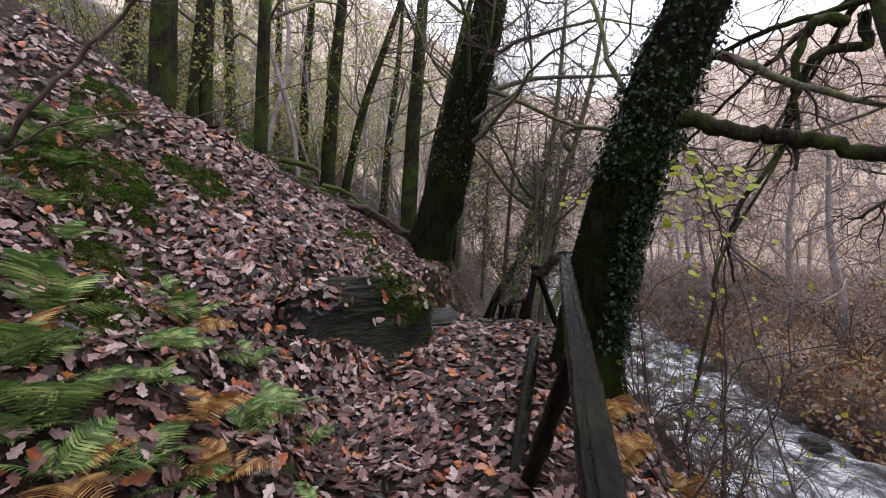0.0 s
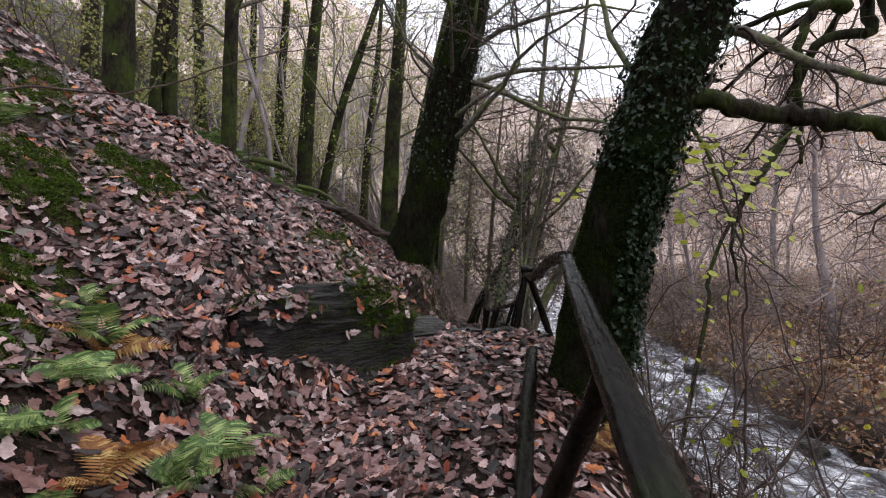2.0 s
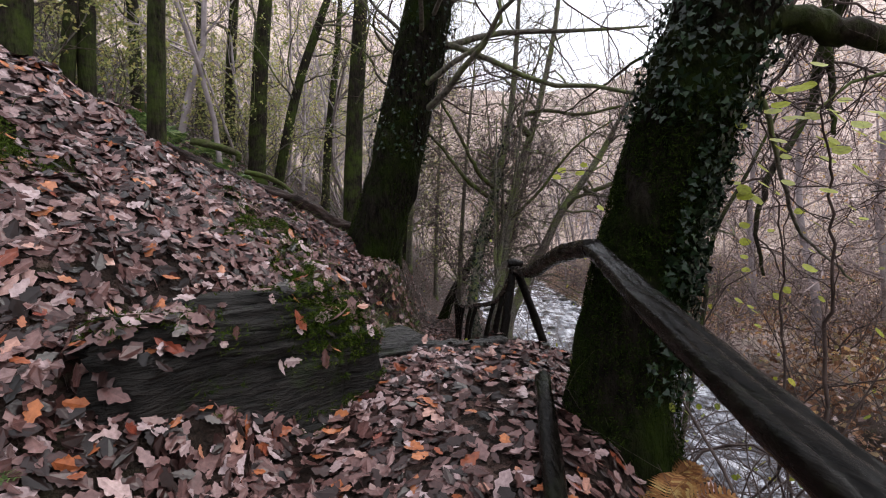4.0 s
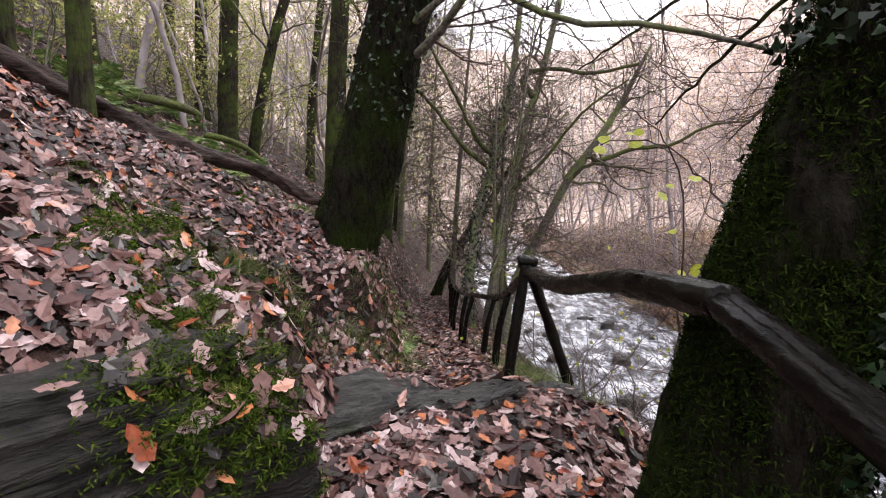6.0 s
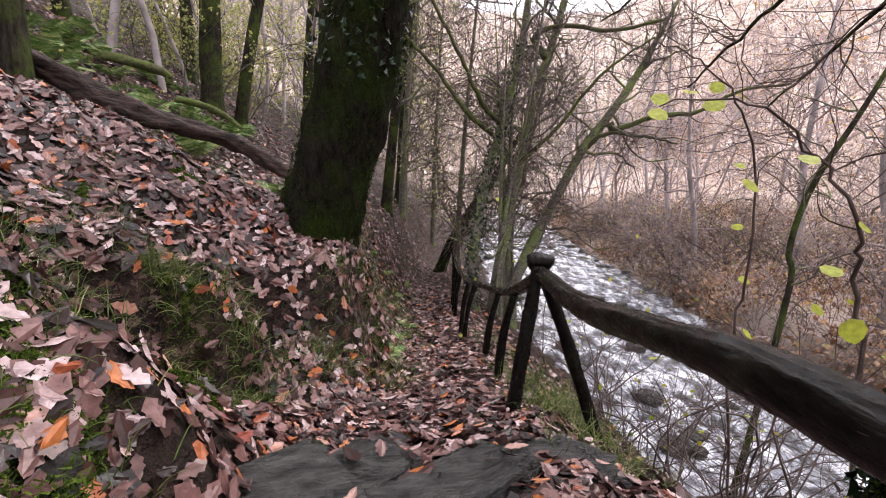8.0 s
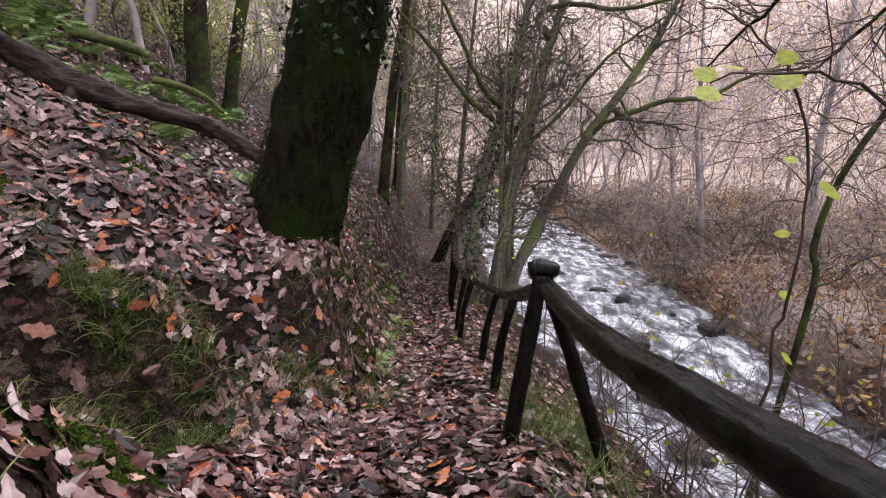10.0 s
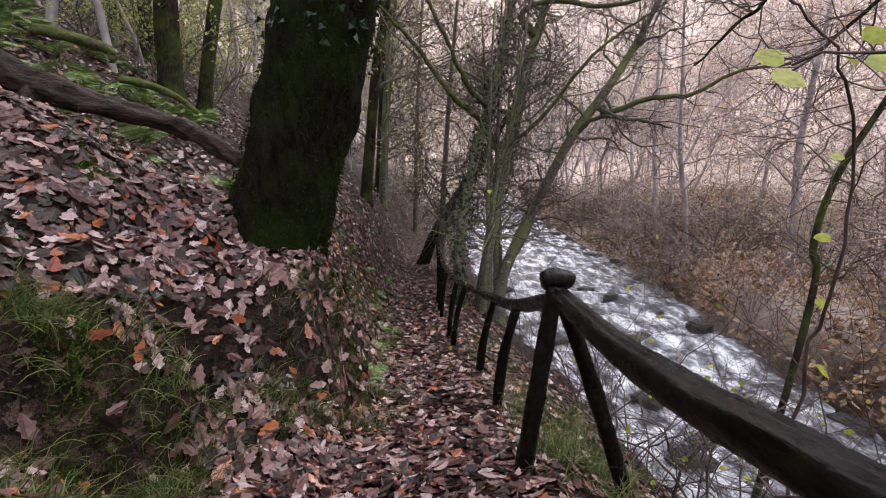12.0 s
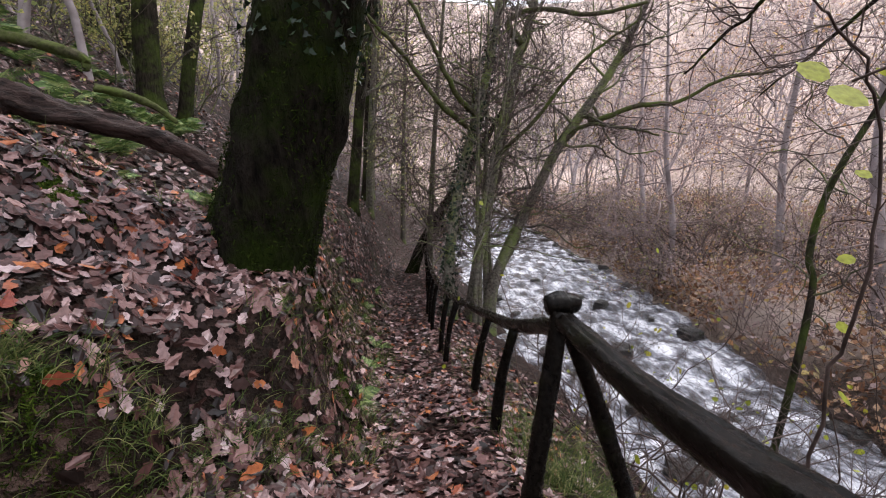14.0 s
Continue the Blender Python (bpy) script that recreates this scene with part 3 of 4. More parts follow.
rail_a = thing("handrail", (0, 0, 0), "wet dark round-timber handrail beside the path", "handrail")
part("rail", rail_mesh([(0.30, 0.72, 0.72), (0.59, 2.0, 0.955), (0.82, 3.0, 1.135), (0.96, 3.6, 1.25), (1.07, 4.08, 1.345)], [0.057, 0.058, 0.055, 0.052, 0.05]), rail_a)
part("post", log_mesh("post", [(0.43, 2.65, -0.12), (0.54, 2.4, 0.47), (0.615, 2.13, 0.95)], [0.05, 0.048, 0.045]), rail_a)
rail_b = thing("handrail", (0, 0, 0), "wet dark round-timber handrail beside the path", "handrail")
part("rail", rail_mesh([(1.055, 4.02, 1.34), (1.118, 4.57, 1.305), (1.177, 5.09, 1.224), (1.235, 5.61, 1.135), (1.294, 6.125, 1.075), (1.375, 6.85, 1.06)], [0.054, 0.06, 0.062, 0.062, 0.058, 0.054], flat=0.7), rail_b)
part("post", log_mesh("post", [(1.12, 6.68, -0.1), (1.23, 6.73, 0.5), (1.36, 6.8, 1.1)], [0.05, 0.048, 0.046]), rail_b)
part("brace", log_mesh("brace", [(1.80, 6.74, -0.2), (1.61, 6.79, 0.45), (1.39, 6.86, 1.12)], [0.047, 0.046, 0.045]), rail_b)
part("stub", log_mesh("stub", [(1.30, 6.84, 1.125), (1.38, 6.84, 1.135), (1.46, 6.85, 1.12)], [0.05, 0.056, 0.05], 10, 10), rail_b, "short dark block wedged on the post top")
rail_c = thing("handrail", (0, 0, 0), "wet dark round-timber handrail beside the path", "handrail")
part("rail", rail_mesh([(1.37, 6.8, 1.03), (1.49, 7.92, 0.66), (1.56, 8.9, 0.42), (1.53, 10.3, 0.20), (1.56, 11.0, 0.09), (1.66, 12.6, -0.12), (1.82, 14.4, -0.30), (2.3, 18.5, -0.66), (2.75, 22, -0.85)], [0.055, 0.05, 0.045, 0.045, 0.04, 0.04, 0.04, 0.04, 0.04], 160, 18, 0.75), rail_c)
for x0, x, y, top in ((1.31, 1.49, 7.88, 0.66), (1.39, 1.57, 8.87, 0.42), (1.34, 1.53, 10.25, 0.20), (1.4, 1.55, 10.95, 0.1), (1.52, 1.66, 12.6, -0.12), (1.6, 1.72, 13.4, -0.2), (1.7, 1.82, 14.4, -0.3), (1.9, 2.0, 15.8, -0.42), (2.1, 2.2, 17.4, -0.57), (2.4, 2.45, 19.5, -0.71), (2.7, 2.75, 22, -0.85)):
    z = gz(x0, y)
    part("post", log_mesh("post", [(x0, y - 0.02, z - 0.12), ((x0 + x) / 2 - 0.02, y, (z + top) / 2), (x, y, top)], [0.04, 0.039, 0.036], 12, 9), rail_c)
timber = tagged(new("edging_timber", log_mesh("edging_timber", [(0.28, 2.1, -0.06), (0.5, 3.0, 0.17), (0.77, 4.0, 0.46), (0.86, 4.32, 0.56)], [0.055, 0.052, 0.048, 0.045])), "wet weathered timber lying along the path edge", "timber")
log = tagged(new("fallen_log", log_mesh("fallen_log", [(-6.6, 10.4, 4.62), (-5.2, 10.3, 3.88), (-4.3, 10.25, 3.36), (-3.8, 10.2, 3.1), (-3.0, 10.2, 2.64), (-2.35, 10.2, 2.42), (-1.75, 10.2, 2.25), (-1.4, 10.15, 2.08), (-1.05, 10.1, 1.84), (-0.72, 10.0, 1.72)], [0.14, 0.14, 0.135, 0.14, 0.15, 0.11, 0.1, 0.095, 0.085, 0.07], 110, 22, M_LOG, 0.26)), "long fallen dark log leaning across the slope", "log")
part("knot", log_mesh("knot", [(-3.03, 10.15, 2.6), (-3.06, 10.02, 2.46), (-3.05, 9.96, 2.36)], [0.1, 0.075, 0.035], 10, 10, M_LOG, 0.25), log, "broken stub of a side branch")

tagged(new("mossy_branch", log_mesh("mossy_branch", [(-4.44, 12.6, 3.84), (-4.03, 12.6, 3.75), (-3.48, 12.6, 3.57), (-3.43, 12.6, 3.38)], [0.08, 0.085, 0.07, 0.045], 40, 12, M_MOSSLIMB, 0.2)), "moss-covered fallen bough among ferns on the slope", "branch")
tagged(new("mossy_branch", log_mesh("mossy_branch", [(-3.21, 12.3, 3.09), (-2.86, 12.3, 3.01), (-2.5, 12.3, 2.86), (-2.19, 12.3, 2.61)], [0.06, 0.06, 0.05, 0.03], 40, 12, M_MOSSLIMB, 0.2)), "moss-covered fallen bough among ferns on the slope", "branch")

# ---- rocks ----
def rock(name, at, size, turn, mat, label, seed, tilt=0, layers=0.0, group="", square=0.6, detail=4):
    bm = bmesh.new()
    bmesh.ops.create_icosphere(bm, subdivisions=detail, radius=1)
    m = Euler((radians(tilt), 0, radians(turn))).to_matrix()
    for v in bm.verts:
        p = v.co.copy()
        q = Vector([math.copysign(abs(c) ** square, c) for c in p])
        d = 1 + 0.22 * noise.noise(p * 1.4 + Vector((seed, 0, 0))) + 0.12 * noise.noise(p * 3.7 + Vector((0, seed, 0))) + 0.06 * noise.noise(p * 9 + Vector((0, 0, seed))) + 0.03 * noise.noise(p * 21 + Vector((seed, 0, seed)))
        q = Vector((q.x * size[0], q.y * size[1], q.z * size[2])) * d
        if layers:
            ledge = math.floor(q.z / layers + 0.6 * noise.noise(q * 2.5))
            f = 1 + 0.10 * noise.noise(Vector((ledge * 3.7, seed, 0.5))) + 0.07 * noise.noise(Vector((ledge * 1.9, q.x * 3, q.y * 3)))
            q.x, q.y, q.z = q.x * f, q.y * f, q.z * 0.7 + 0.3 * (ledge + 0.5) * layers
        v.co = m @ q
    me = bpy.data.meshes.new(name)
    bm.to_mesh(me)
    bm.free()
    for p in me.polygons:
        p.use_smooth = True
    me.materials.append(mat)
    ob = new(name, me)
    ob.location = at
    return tagged(ob, label, "rock", group)


SLABS = []
boulder = rock("boulder", (-1.02, 4.42, 0.60), (0.84, 0.56, 0.5), 44, M_MOSSROCK, "dark layered boulder, moss-covered, at the foot of the leafy bank", 3.1, 0, 0.085, "", 0.42, 6)
for x, y, z, size, turn, tilt, seed in ((-0.12, 5.22, 0.50, (0.34, 0.24, 0.17), 32, 13, 7.7), (0.16, 5.52, 0.40, (0.3, 0.16, 0.14), 48, 9, 2.3), (0.36, 5.25, 0.45, (0.26, 0.17, 0.12), 12, 8, 5.9),
                                        (0.64, 5.42, 0.40, (0.34, 0.2, 0.17), 40, -10, 9.2), (0.86, 5.2, 0.40, (0.22, 0.15, 0.14), 22, -8, 6.1), (1.02, 5.55, 0.30, (0.28, 0.24, 0.17), 30, -8, 4.4)):
    SLABS.append(rock("rock_slab", (x, y, z), size, turn, M_ROCK, "wet layered slate slab crossing the path", seed, tilt, 0.028, "slate on the path", 0.42, 5))


# ---- limbs that reach over the path and the river ----
def limb(parent, pts, r0, r1, mat=M_BRANCH, twigs=6, twig_len=0.9, n=24, name="limb", lump=0.08, label=""):
    base = np.array(parent.location)
    P = curve([tuple(np.subtract(p, base)) for p in pts], n)
    P[1:-1] += rng.normal(0, 0.012, (n - 2, 3))
    R = np.linspace(r0, r1, n)
    ob = part(name, mesh_of(name, *tubes(P[None], R[None], 9, lump), mat), parent, label)
    if twigs:
        at, al, si, rad = spawn(P[None], R[None], twigs, 0.15, 1.0)
        P2 = grow(at, si + 0.6 * al, twig_len * rng.uniform(0.4, 1.2, len(at)), 8, 0.3, 0.01)
        R2 = taper(np.minimum(rad * 0.5, 0.016), 8, 0.25)
        at, al, si, rad = spawn(P2, R2, 6, 0.15, 1.0)
        P3 = grow(at, si + 0.7 * al, twig_len * 0.45 * rng.uniform(0.4, 1.2, len(at)), 5, 0.28, 0.0)
        R3 = taper(np.minimum(rad * 0.6, 0.006), 5, 0.5)
        tagged(part("spray", mesh_of("spray", *join(tubes(P2, R2, 5, 0, False), tubes(P3, R3, 3, 0, False)), M_TWIG), ob), kind="stuff")
    return ob


limb(ivy_tree, [(1.7, 3.95, 2.42), (1.96, 3.75, 2.45), (2.27, 3.6, 2.32), (2.72, 3.5, 2.24), (3.16, 3.3, 2.07), (3.9, 3.0, 2.1)], 0.07, 0.052, M_BARK, 5, 0.8, n=50, lump=0.1, label="mossy horizontal limb")
limb(ivy_tree, [(1.85, 3.9, 2.9), (2.3, 4.0, 3.08), (3.16, 4.2, 2.92), (4.02, 4.2, 2.71), (5.0, 4.2, 2.8)], 0.05, 0.02, M_BRANCH, 9, 1.0)
limb(ivy_tree, [(1.75, 4.0, 2.55), (2.3, 4.3, 2.3), (2.6, 4.5, 1.8), (3.0, 4.7, 1.35), (3.6, 4.9, 1.0)], 0.022, 0.008, M_BRANCH, 10, 0.7)

oak_over, _, _ = tree("bare contorted oak on the steep bank by the water", [(4.3, 3.3, gz(4.3, 3.3)), (4.45, 3.6, -0.6), (4.8, 4.3, 1.6), (5.3, 5.4, 3.6), (5.6, 6.0, 5.0), (5.9, 6.2, 7.0), (6.4, 6.4, 9.5)],
                      [0.11, 0.10, 0.095, 0.09, 0.08, 0.06, 0.03], (M_BARK, M_BRANCH, M_TWIG), dict(n_limb=13, limb_len=2.6, n_branch=8, n_twig=5, lo=0.3, lift=-0.03, wander=0.42), 12, 40, 0.3)
limb(oak_over, [(5.5, 6.05, 4.5), (5.47, 6.0, 4.04), (4.88, 6.0, 3.93), (4.66, 6.2, 3.3), (4.51, 6.2, 2.69), (3.93, 6.0, 2.07), (3.71, 6.0, 1.55), (3.78, 6.0, 0.97)], 0.075, 0.015, M_BARK, 14, 0.9, 40)
limb(oak_over, [(5.3, 6.1, 4.4), (4.81, 6.0, 4.34), (4.55, 6.0, 3.7), (4.59, 6.0, 3.02), (4.5, 5.9, 2.4)], 0.08, 0.02, M_BARK, 12, 0.9, 30)
sapling, _, _ = tree("dark crooked sapling leaning from the bank over the water", [(4.35, 8.6, gz(4.35, 8.6)), (4.9, 8.7, -0.5), (5.2, 8.85, 0.45), (5.24, 8.96, 0.75), (5.47, 9.1, 1.22), (5.75, 9.14, 1.77), (6.28, 9.18, 2.54), (7.2, 9.3, 4.0)],
                     [0.04, 0.036, 0.036, 0.036, 0.036, 0.036, 0.032, 0.015], (M_BARK, M_BRANCH, M_TWIG), dict(n_limb=14, limb_len=1.8, n_branch=8, n_twig=6, lo=0.2, lift=0.0, wander=0.36), 9, 40, 0.3)

limb(oak_over, [(5.55, 5.9, 4.8), (5.6, 7.5, 4.7), (5.3, 9.5, 3.9), (5.1, 11, 3.1)], 0.055, 0.015, M_BARK, 30, 1.5, 30)
limb(oak_over, [(5.6, 6.0, 5.0), (6.5, 8.0, 4.6), (7.1, 10.3, 3.7), (7.6, 12.3, 3.0)], 0.055, 0.015, M_BARK, 30, 1.6, 30)
limb(oak_over, [(5.5, 5.8, 4.6), (4.6, 7.2, 4.6), (3.9, 8.8, 4.2), (3.4, 10.5, 3.9)], 0.05, 0.012, M_BARK, 24, 1.3, 30)

leaner, _, _ = tree("mossy alder leaning out over the rapids", [(3.34, 15.34, gz(3.34, 15.34)), (3.47, 15.50, -1.17), (4.11, 15.88, 0.01), (4.99, 16.27, 1.39), (5.61, 16.34, 2.44), (6.48, 16.24, 3.62), (7.16, 16.17, 4.70), (7.88, 15.91, 6.23)],
                    [0.169, 0.156, 0.143, 0.130, 0.124, 0.111, 0.091, 0.039], (M_BRANCH, M_BRANCH, M_TWIG), dict(n_limb=34, limb_len=2.8, n_branch=8, n_twig=7, lo=0.3, lift=0.0, wander=0.38), 11, 40, 0.3)
limb(leaner, [(6.32, 16.19, 3.18), (6.44, 16.14, 2.98), (7.36, 15.88, 3.29), (8.30, 15.44, 3.36), (9.19, 15.09, 3.83), (10.30, 14.77, 3.96)], 0.087, 0.029, M_MOSSLIMB, 14, 1.2)
limb(leaner, [(5.61, 16.34, 2.44), (6.08, 16.02, 2.84), (6.76, 15.61, 2.79), (7.74, 15.34, 2.54)], 0.072, 0.022, M_MOSSLIMB, 9, 0.8)
upright, _, _ = tree("tall bank-side alder with mossy limbs", [(2.77, 15.06, gz(2.77, 15.06)), (2.90, 14.94, -0.71), (3.23, 15.26, 0.55), (3.78, 15.78, 2.51), (4.25, 16.12, 4.13), (4.79, 16.42, 5.51), (5.61, 16.76, 8.50), (6.18, 17.05, 12.05)],
                     [0.143, 0.130, 0.130, 0.117, 0.111, 0.104, 0.078, 0.039], (M_BRANCH, M_BRANCH, M_TWIG), dict(n_limb=34, limb_len=3.5, n_branch=8, n_twig=7, lo=0.42, lift=0.0, wander=0.38), 11, 40, 0.3)
limb(upright, [(4.48, 16.19, 4.81), (4.18, 16.35, 5.35), (4.89, 16.12, 5.62), (5.91, 15.30, 5.27), (6.89, 14.77, 5.38)], 0.087, 0.036, M_MOSSLIMB, 10, 1.0)
limb(upright, [(3.62, 15.48, 2.11), (4.33, 15.06, 2.82), (5.33, 14.63, 4.10), (6.32, 14.21, 4.81)], 0.058, 0.022, M_MOSSLIMB, 10, 1.0)
second, _, _ = tree("dark bank-side alder hung with ivy", [(2.27, 14.49, gz(2.27, 14.49)), (2.20, 14.39, -0.40), (2.53, 14.92, 1.25), (3.14, 15.41, 3.12), (3.78, 15.95, 5.22), (4.19, 16.19, 8.50), (4.48, 16.34, 12.05)],
                    [0.130, 0.117, 0.111, 0.104, 0.098, 0.065, 0.026], (M_BRANCH, M_BRANCH, M_TWIG), dict(n_limb=32, limb_len=3.5, n_branch=8, n_twig=7, lo=0.45, lift=0.0, wander=0.38), 11, 40, 0.3)
limb(second, [(0.64, 14.21, 4.81), (1.42, 14.56, 4.12), (2.09, 14.60, 3.25), (2.77, 14.92, 2.75)], 0.029, 0.072, M_MOSSLIMB, 8, 0.9)
limb(second, [(1.07, 14.06, 5.81), (1.92, 14.35, 4.39), (2.49, 14.63, 3.39), (3.20, 15.34, 2.97)], 0.029, 0.072, M_MOSSLIMB, 8, 0.9)
slanter, _, _ = tree("mossy trunk slanting over the path", [(2.0, 20.5, gz(1.4, 20.5)), (2.4, 20.2, -0.6), (3.2, 19.8, 0.8), (4.0, 19.5, 2.0), (5.0, 19.2, 3.8)], [0.2, 0.18, 0.16, 0.13, 0.06], MB, dict(n_limb=12, limb_len=2.4, n_branch=6, n_twig=5, lo=0.3), 12, 36, 0.3)


# ---- shrubs: many arching bare stems ----
def shrub(x, y, stems, length, mat, label, spread=0.5, lift=-0.03, foliage=None, group="", r=0.014, n_branch=7, n_twig=5, wander=0.2, fine=M_TWIG):
    z = gz(x, y)
    ob = thing("shrub", (x, y, z), label, "shrub", group)
    P0 = np.concatenate([rng.normal(0, 0.15, (stems, 2)), np.full((stems, 1), -0.1)], 1)
    D = np.concatenate([rng.normal(0, spread, (stems, 2)), np.ones((stems, 1))], 1)
    P1 = grow(P0, D, length * rng.uniform(0.6, 1.15, stems), 12, wander * 0.8, lift)
    R1 = taper(r * rng.uniform(0.6, 1.3, stems), 12, 0.25)
    at, al, si, rad = spawn(P1, R1, n_branch, 0.25, 1.0)
    P2 = grow(at, si * 0.8 + al, length * 0.38 * rng.uniform(0.4, 1.1, len(at)), 5, wander * 1.2, lift)
    R2 = taper(np.minimum(rad * 0.65, 0.009), 5, 0.35)
    at, al, si, rad = spawn(P2, R2, n_twig, 0.15, 1.0)
    P3 = grow(at, si * 0.8 + al, length * 0.16 * rng.uniform(0.4, 1.2, len(at)), 3, 0.28, lift)
    R3 = taper(np.minimum(rad * 0.7, 0.004), 3, 0.6)
    for i in range(stems):
        part("stem", mesh_of("stem", *tubes(P1[i:i + 1], R1[i:i + 1], 6, 0.04, False), mat), ob)
    tagged(part("spray", mesh_of("spray", *join(tubes(P2, R2, 3, 0, False), tubes(P3, R3, 3, 0, False)), fine), ob), kind="stuff")
    if foliage:
        m, count, size, outline = foliage
        tips = P3[rng.integers(0, len(P3), count), rng.integers(1, 3, count)] + rng.normal(0, 0.02, (count, 3))
        tagged(part("foliage", mesh_of("foliage", *leaf_cards(tips, unit(rng.normal(0, 1, (count, 3)) + [0, 0, 0.7]), size * rng.uniform(0.6, 1.2, count), outline), m), ob), kind="stuff")
    return ob


for x, y in ((2.3, 2.6), (2.6, 4.2), (3.2, 5.4), (2.7, 6.4), (3.3, 8.0), (3.5, 9.6), (3.6, 3.4), (3.9, 11.2), (3.2, 2.0), (4.1, 4.6), (3.0, 3.4), (3.7, 6.6), (4.2, 7.6), (4.1, 10), (2.2, 5.2), (2.0, 3.2), (2.9, 2.5), (3.4, 4.1), (4.3, 5.6), (4.0, 3.0), (3.0, 6.2), (4.3, 8.8), (3.6, 2.3), (2.5, 8.9), (3.1, 7.3), (4.4, 6.4), (3.4, 10.6), (3.0, 7.8), (3.6, 8.9), (3.1, 9.3), (4.2, 9.6), (4.4, 8.2)):
    shrub(x, y, 6, 2.3 if y < 5 or x < 2.9 else rng.uniform(2.6, 3.4), M_TWIG, "tangle of bare arching hazel twigs on the bank", 0.6, -0.05, (M_LIME, 14, 0.06, ROUND), "bare shrubs on the bank", 0.011, 7, 5, 0.34)
for k in range(76):
    y = rng.uniform(2, 30)
    x = float(bank_right(y)) + 0.3 + abs(rng.normal(0, 4.5))
    wood = M_TWIG if k % 2 else M_HAZETWIG
    shrub(x, y, 9, rng.uniform(2.2, 4.0), wood, "bare tangled shrub on the far bank", 0.6, -0.05, (M_HAZERUSSET if k % 3 else M_YELLOWING, 200, 0.08, DIAMOND), "shrubs across the river", 0.02, 8, 6, 0.32, wood)
for k in range(23):
    y = rng.uniform(10, 30)
    x = rng.uniform(-13, -3.5) if y > 13 else rng.uniform(-10, -5.2)
    shrub(x, y, 8, rng.uniform(2.5, 4.5), M_BRANCH, "straggling hazel with thin yellow-green leaves on the slope", 0.5, -0.02, (M_YELLOWING, 2000, 0.08, DIAMOND), "hazels on the slope", 0.022)
for x, y in ((-1.6, 19.5), (1.6, 31), (3.4, 40)):
    shrub(x, y, 9, 3.2, M_BRANCH, "bare bushes arching beside the far path", 0.5, -0.03, (M_YELLOWING, 400, 0.07, DIAMOND), "bushes by the far path", 0.02)


# ---- woods on the valley sides ----
def woods(name, X, Y, label, leaf_mat, per_leaf, leaf_size, bark, tall=(9, 15)):
    n = len(X)
    B = np.stack([X, Y, ground_z(X, Y) - 0.3], -1)
    h = rng.uniform(*tall, n)
    P1 = grow(B, np.concatenate([rng.normal(0, 0.2, (n, 2)), np.ones((n, 1))], 1), h, 9, 0.15, 0.07)
    R1 = taper(rng.uniform(0.05, 0.13, n), 9, 0.2)
    at, al, si, rad = spawn(P1, R1, 15, 0.25, 1.0)
    P2 = grow(at, si + 0.8 * al, rng.uniform(1.5, 4.0, len(at)), 4, 0.25, 0.03)
    R2 = taper(np.minimum(rad * 0.5, 0.05), 4, 0.35)
    at, al, si, rad = spawn(P2, R2, 7, 0.2, 1.0)
    P3 = grow(at, si + 0.7 * al, rng.uniform(0.7, 2.1, len(at)), 3, 0.3, 0.0)
    R3 = taper(np.minimum(rad * 0.6, 0.016), 3, 0.5)
    tagged(new(name, mesh_of(name, *join(tubes(P1, R1, 5, 0.04, False), tubes(P2, R2, 3, 0, False), tubes(P3, R3, 3, 0, False)), bark)), label, "woodland", kind="stuff")
    if per_leaf:
        c = n * per_leaf
        tips = P3[rng.integers(0, len(P3), c), rng.integers(1, 3, c)] + rng.normal(0, 0.15, (c, 3))
        tagged(new("woodland_foliage", mesh_of("woodland_foliage", *leaf_cards(tips, unit(rng.normal(0, 1, (c, 3)) + [0, 0, 0.4]), leaf_size * rng.uniform(0.5, 1.3, c), DIAMOND), leaf_mat)),
               "thin autumn leaves still on the far trees", "foliage", kind="stuff")


n = 200
Y = rng.uniform(-6, 95, n)
X = bank_right(Y) + 8 + 66 * rng.uniform(0, 1, n) ** 1.2
woods("far_woodland", X, Y, "bare russet woodland on the opposite valley side", M_HAZERUSSET, 260, 0.24, M_HAZEWOOD)
n = 130
Y = rng.uniform(15, 80, n)
X = np.interp(Y, [14, 30, 100], [-5, -2, 12]) - 34 * rng.uniform(0, 1, n) ** 1.3
woods("slope_woodland", X, Y, "thin woodland climbing the leafy slope", M_YELLOWING, 420, 0.19, M_HAZEWOOD)
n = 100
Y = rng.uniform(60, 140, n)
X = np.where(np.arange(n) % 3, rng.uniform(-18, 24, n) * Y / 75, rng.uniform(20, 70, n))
woods("valley_head_woodland", X, Y, "woodland closing the valley ahead", M_HAZERUSSET, 200, 0.3, M_HAZEWOOD, (13, 20))
n = 46
Y = rng.uniform(24, 62, n)
X = np.where(np.arange(n) % 2, path_x(Y) - 1.5 - rng.uniform(0, 7, n), bank_right(Y) + 0.6 + rng.uniform(0, 5, n))
woods("riverside_woodland", X, Y, "slim bare trees lining the river upstream", M_YELLOWING, 200, 0.14, M_HAZEWOOD, (11, 18))
n = 26
Y = rng.uniform(-30, -3, n)
X = rng.uniform(-25, 20, n)
X = np.where(np.abs(X - 6.5) < 4, X - 14, X)
woods("rear_woodland", X, Y, "woodland along the path already walked", M_YELLOWING, 120, 0.16, M_BRANCH)


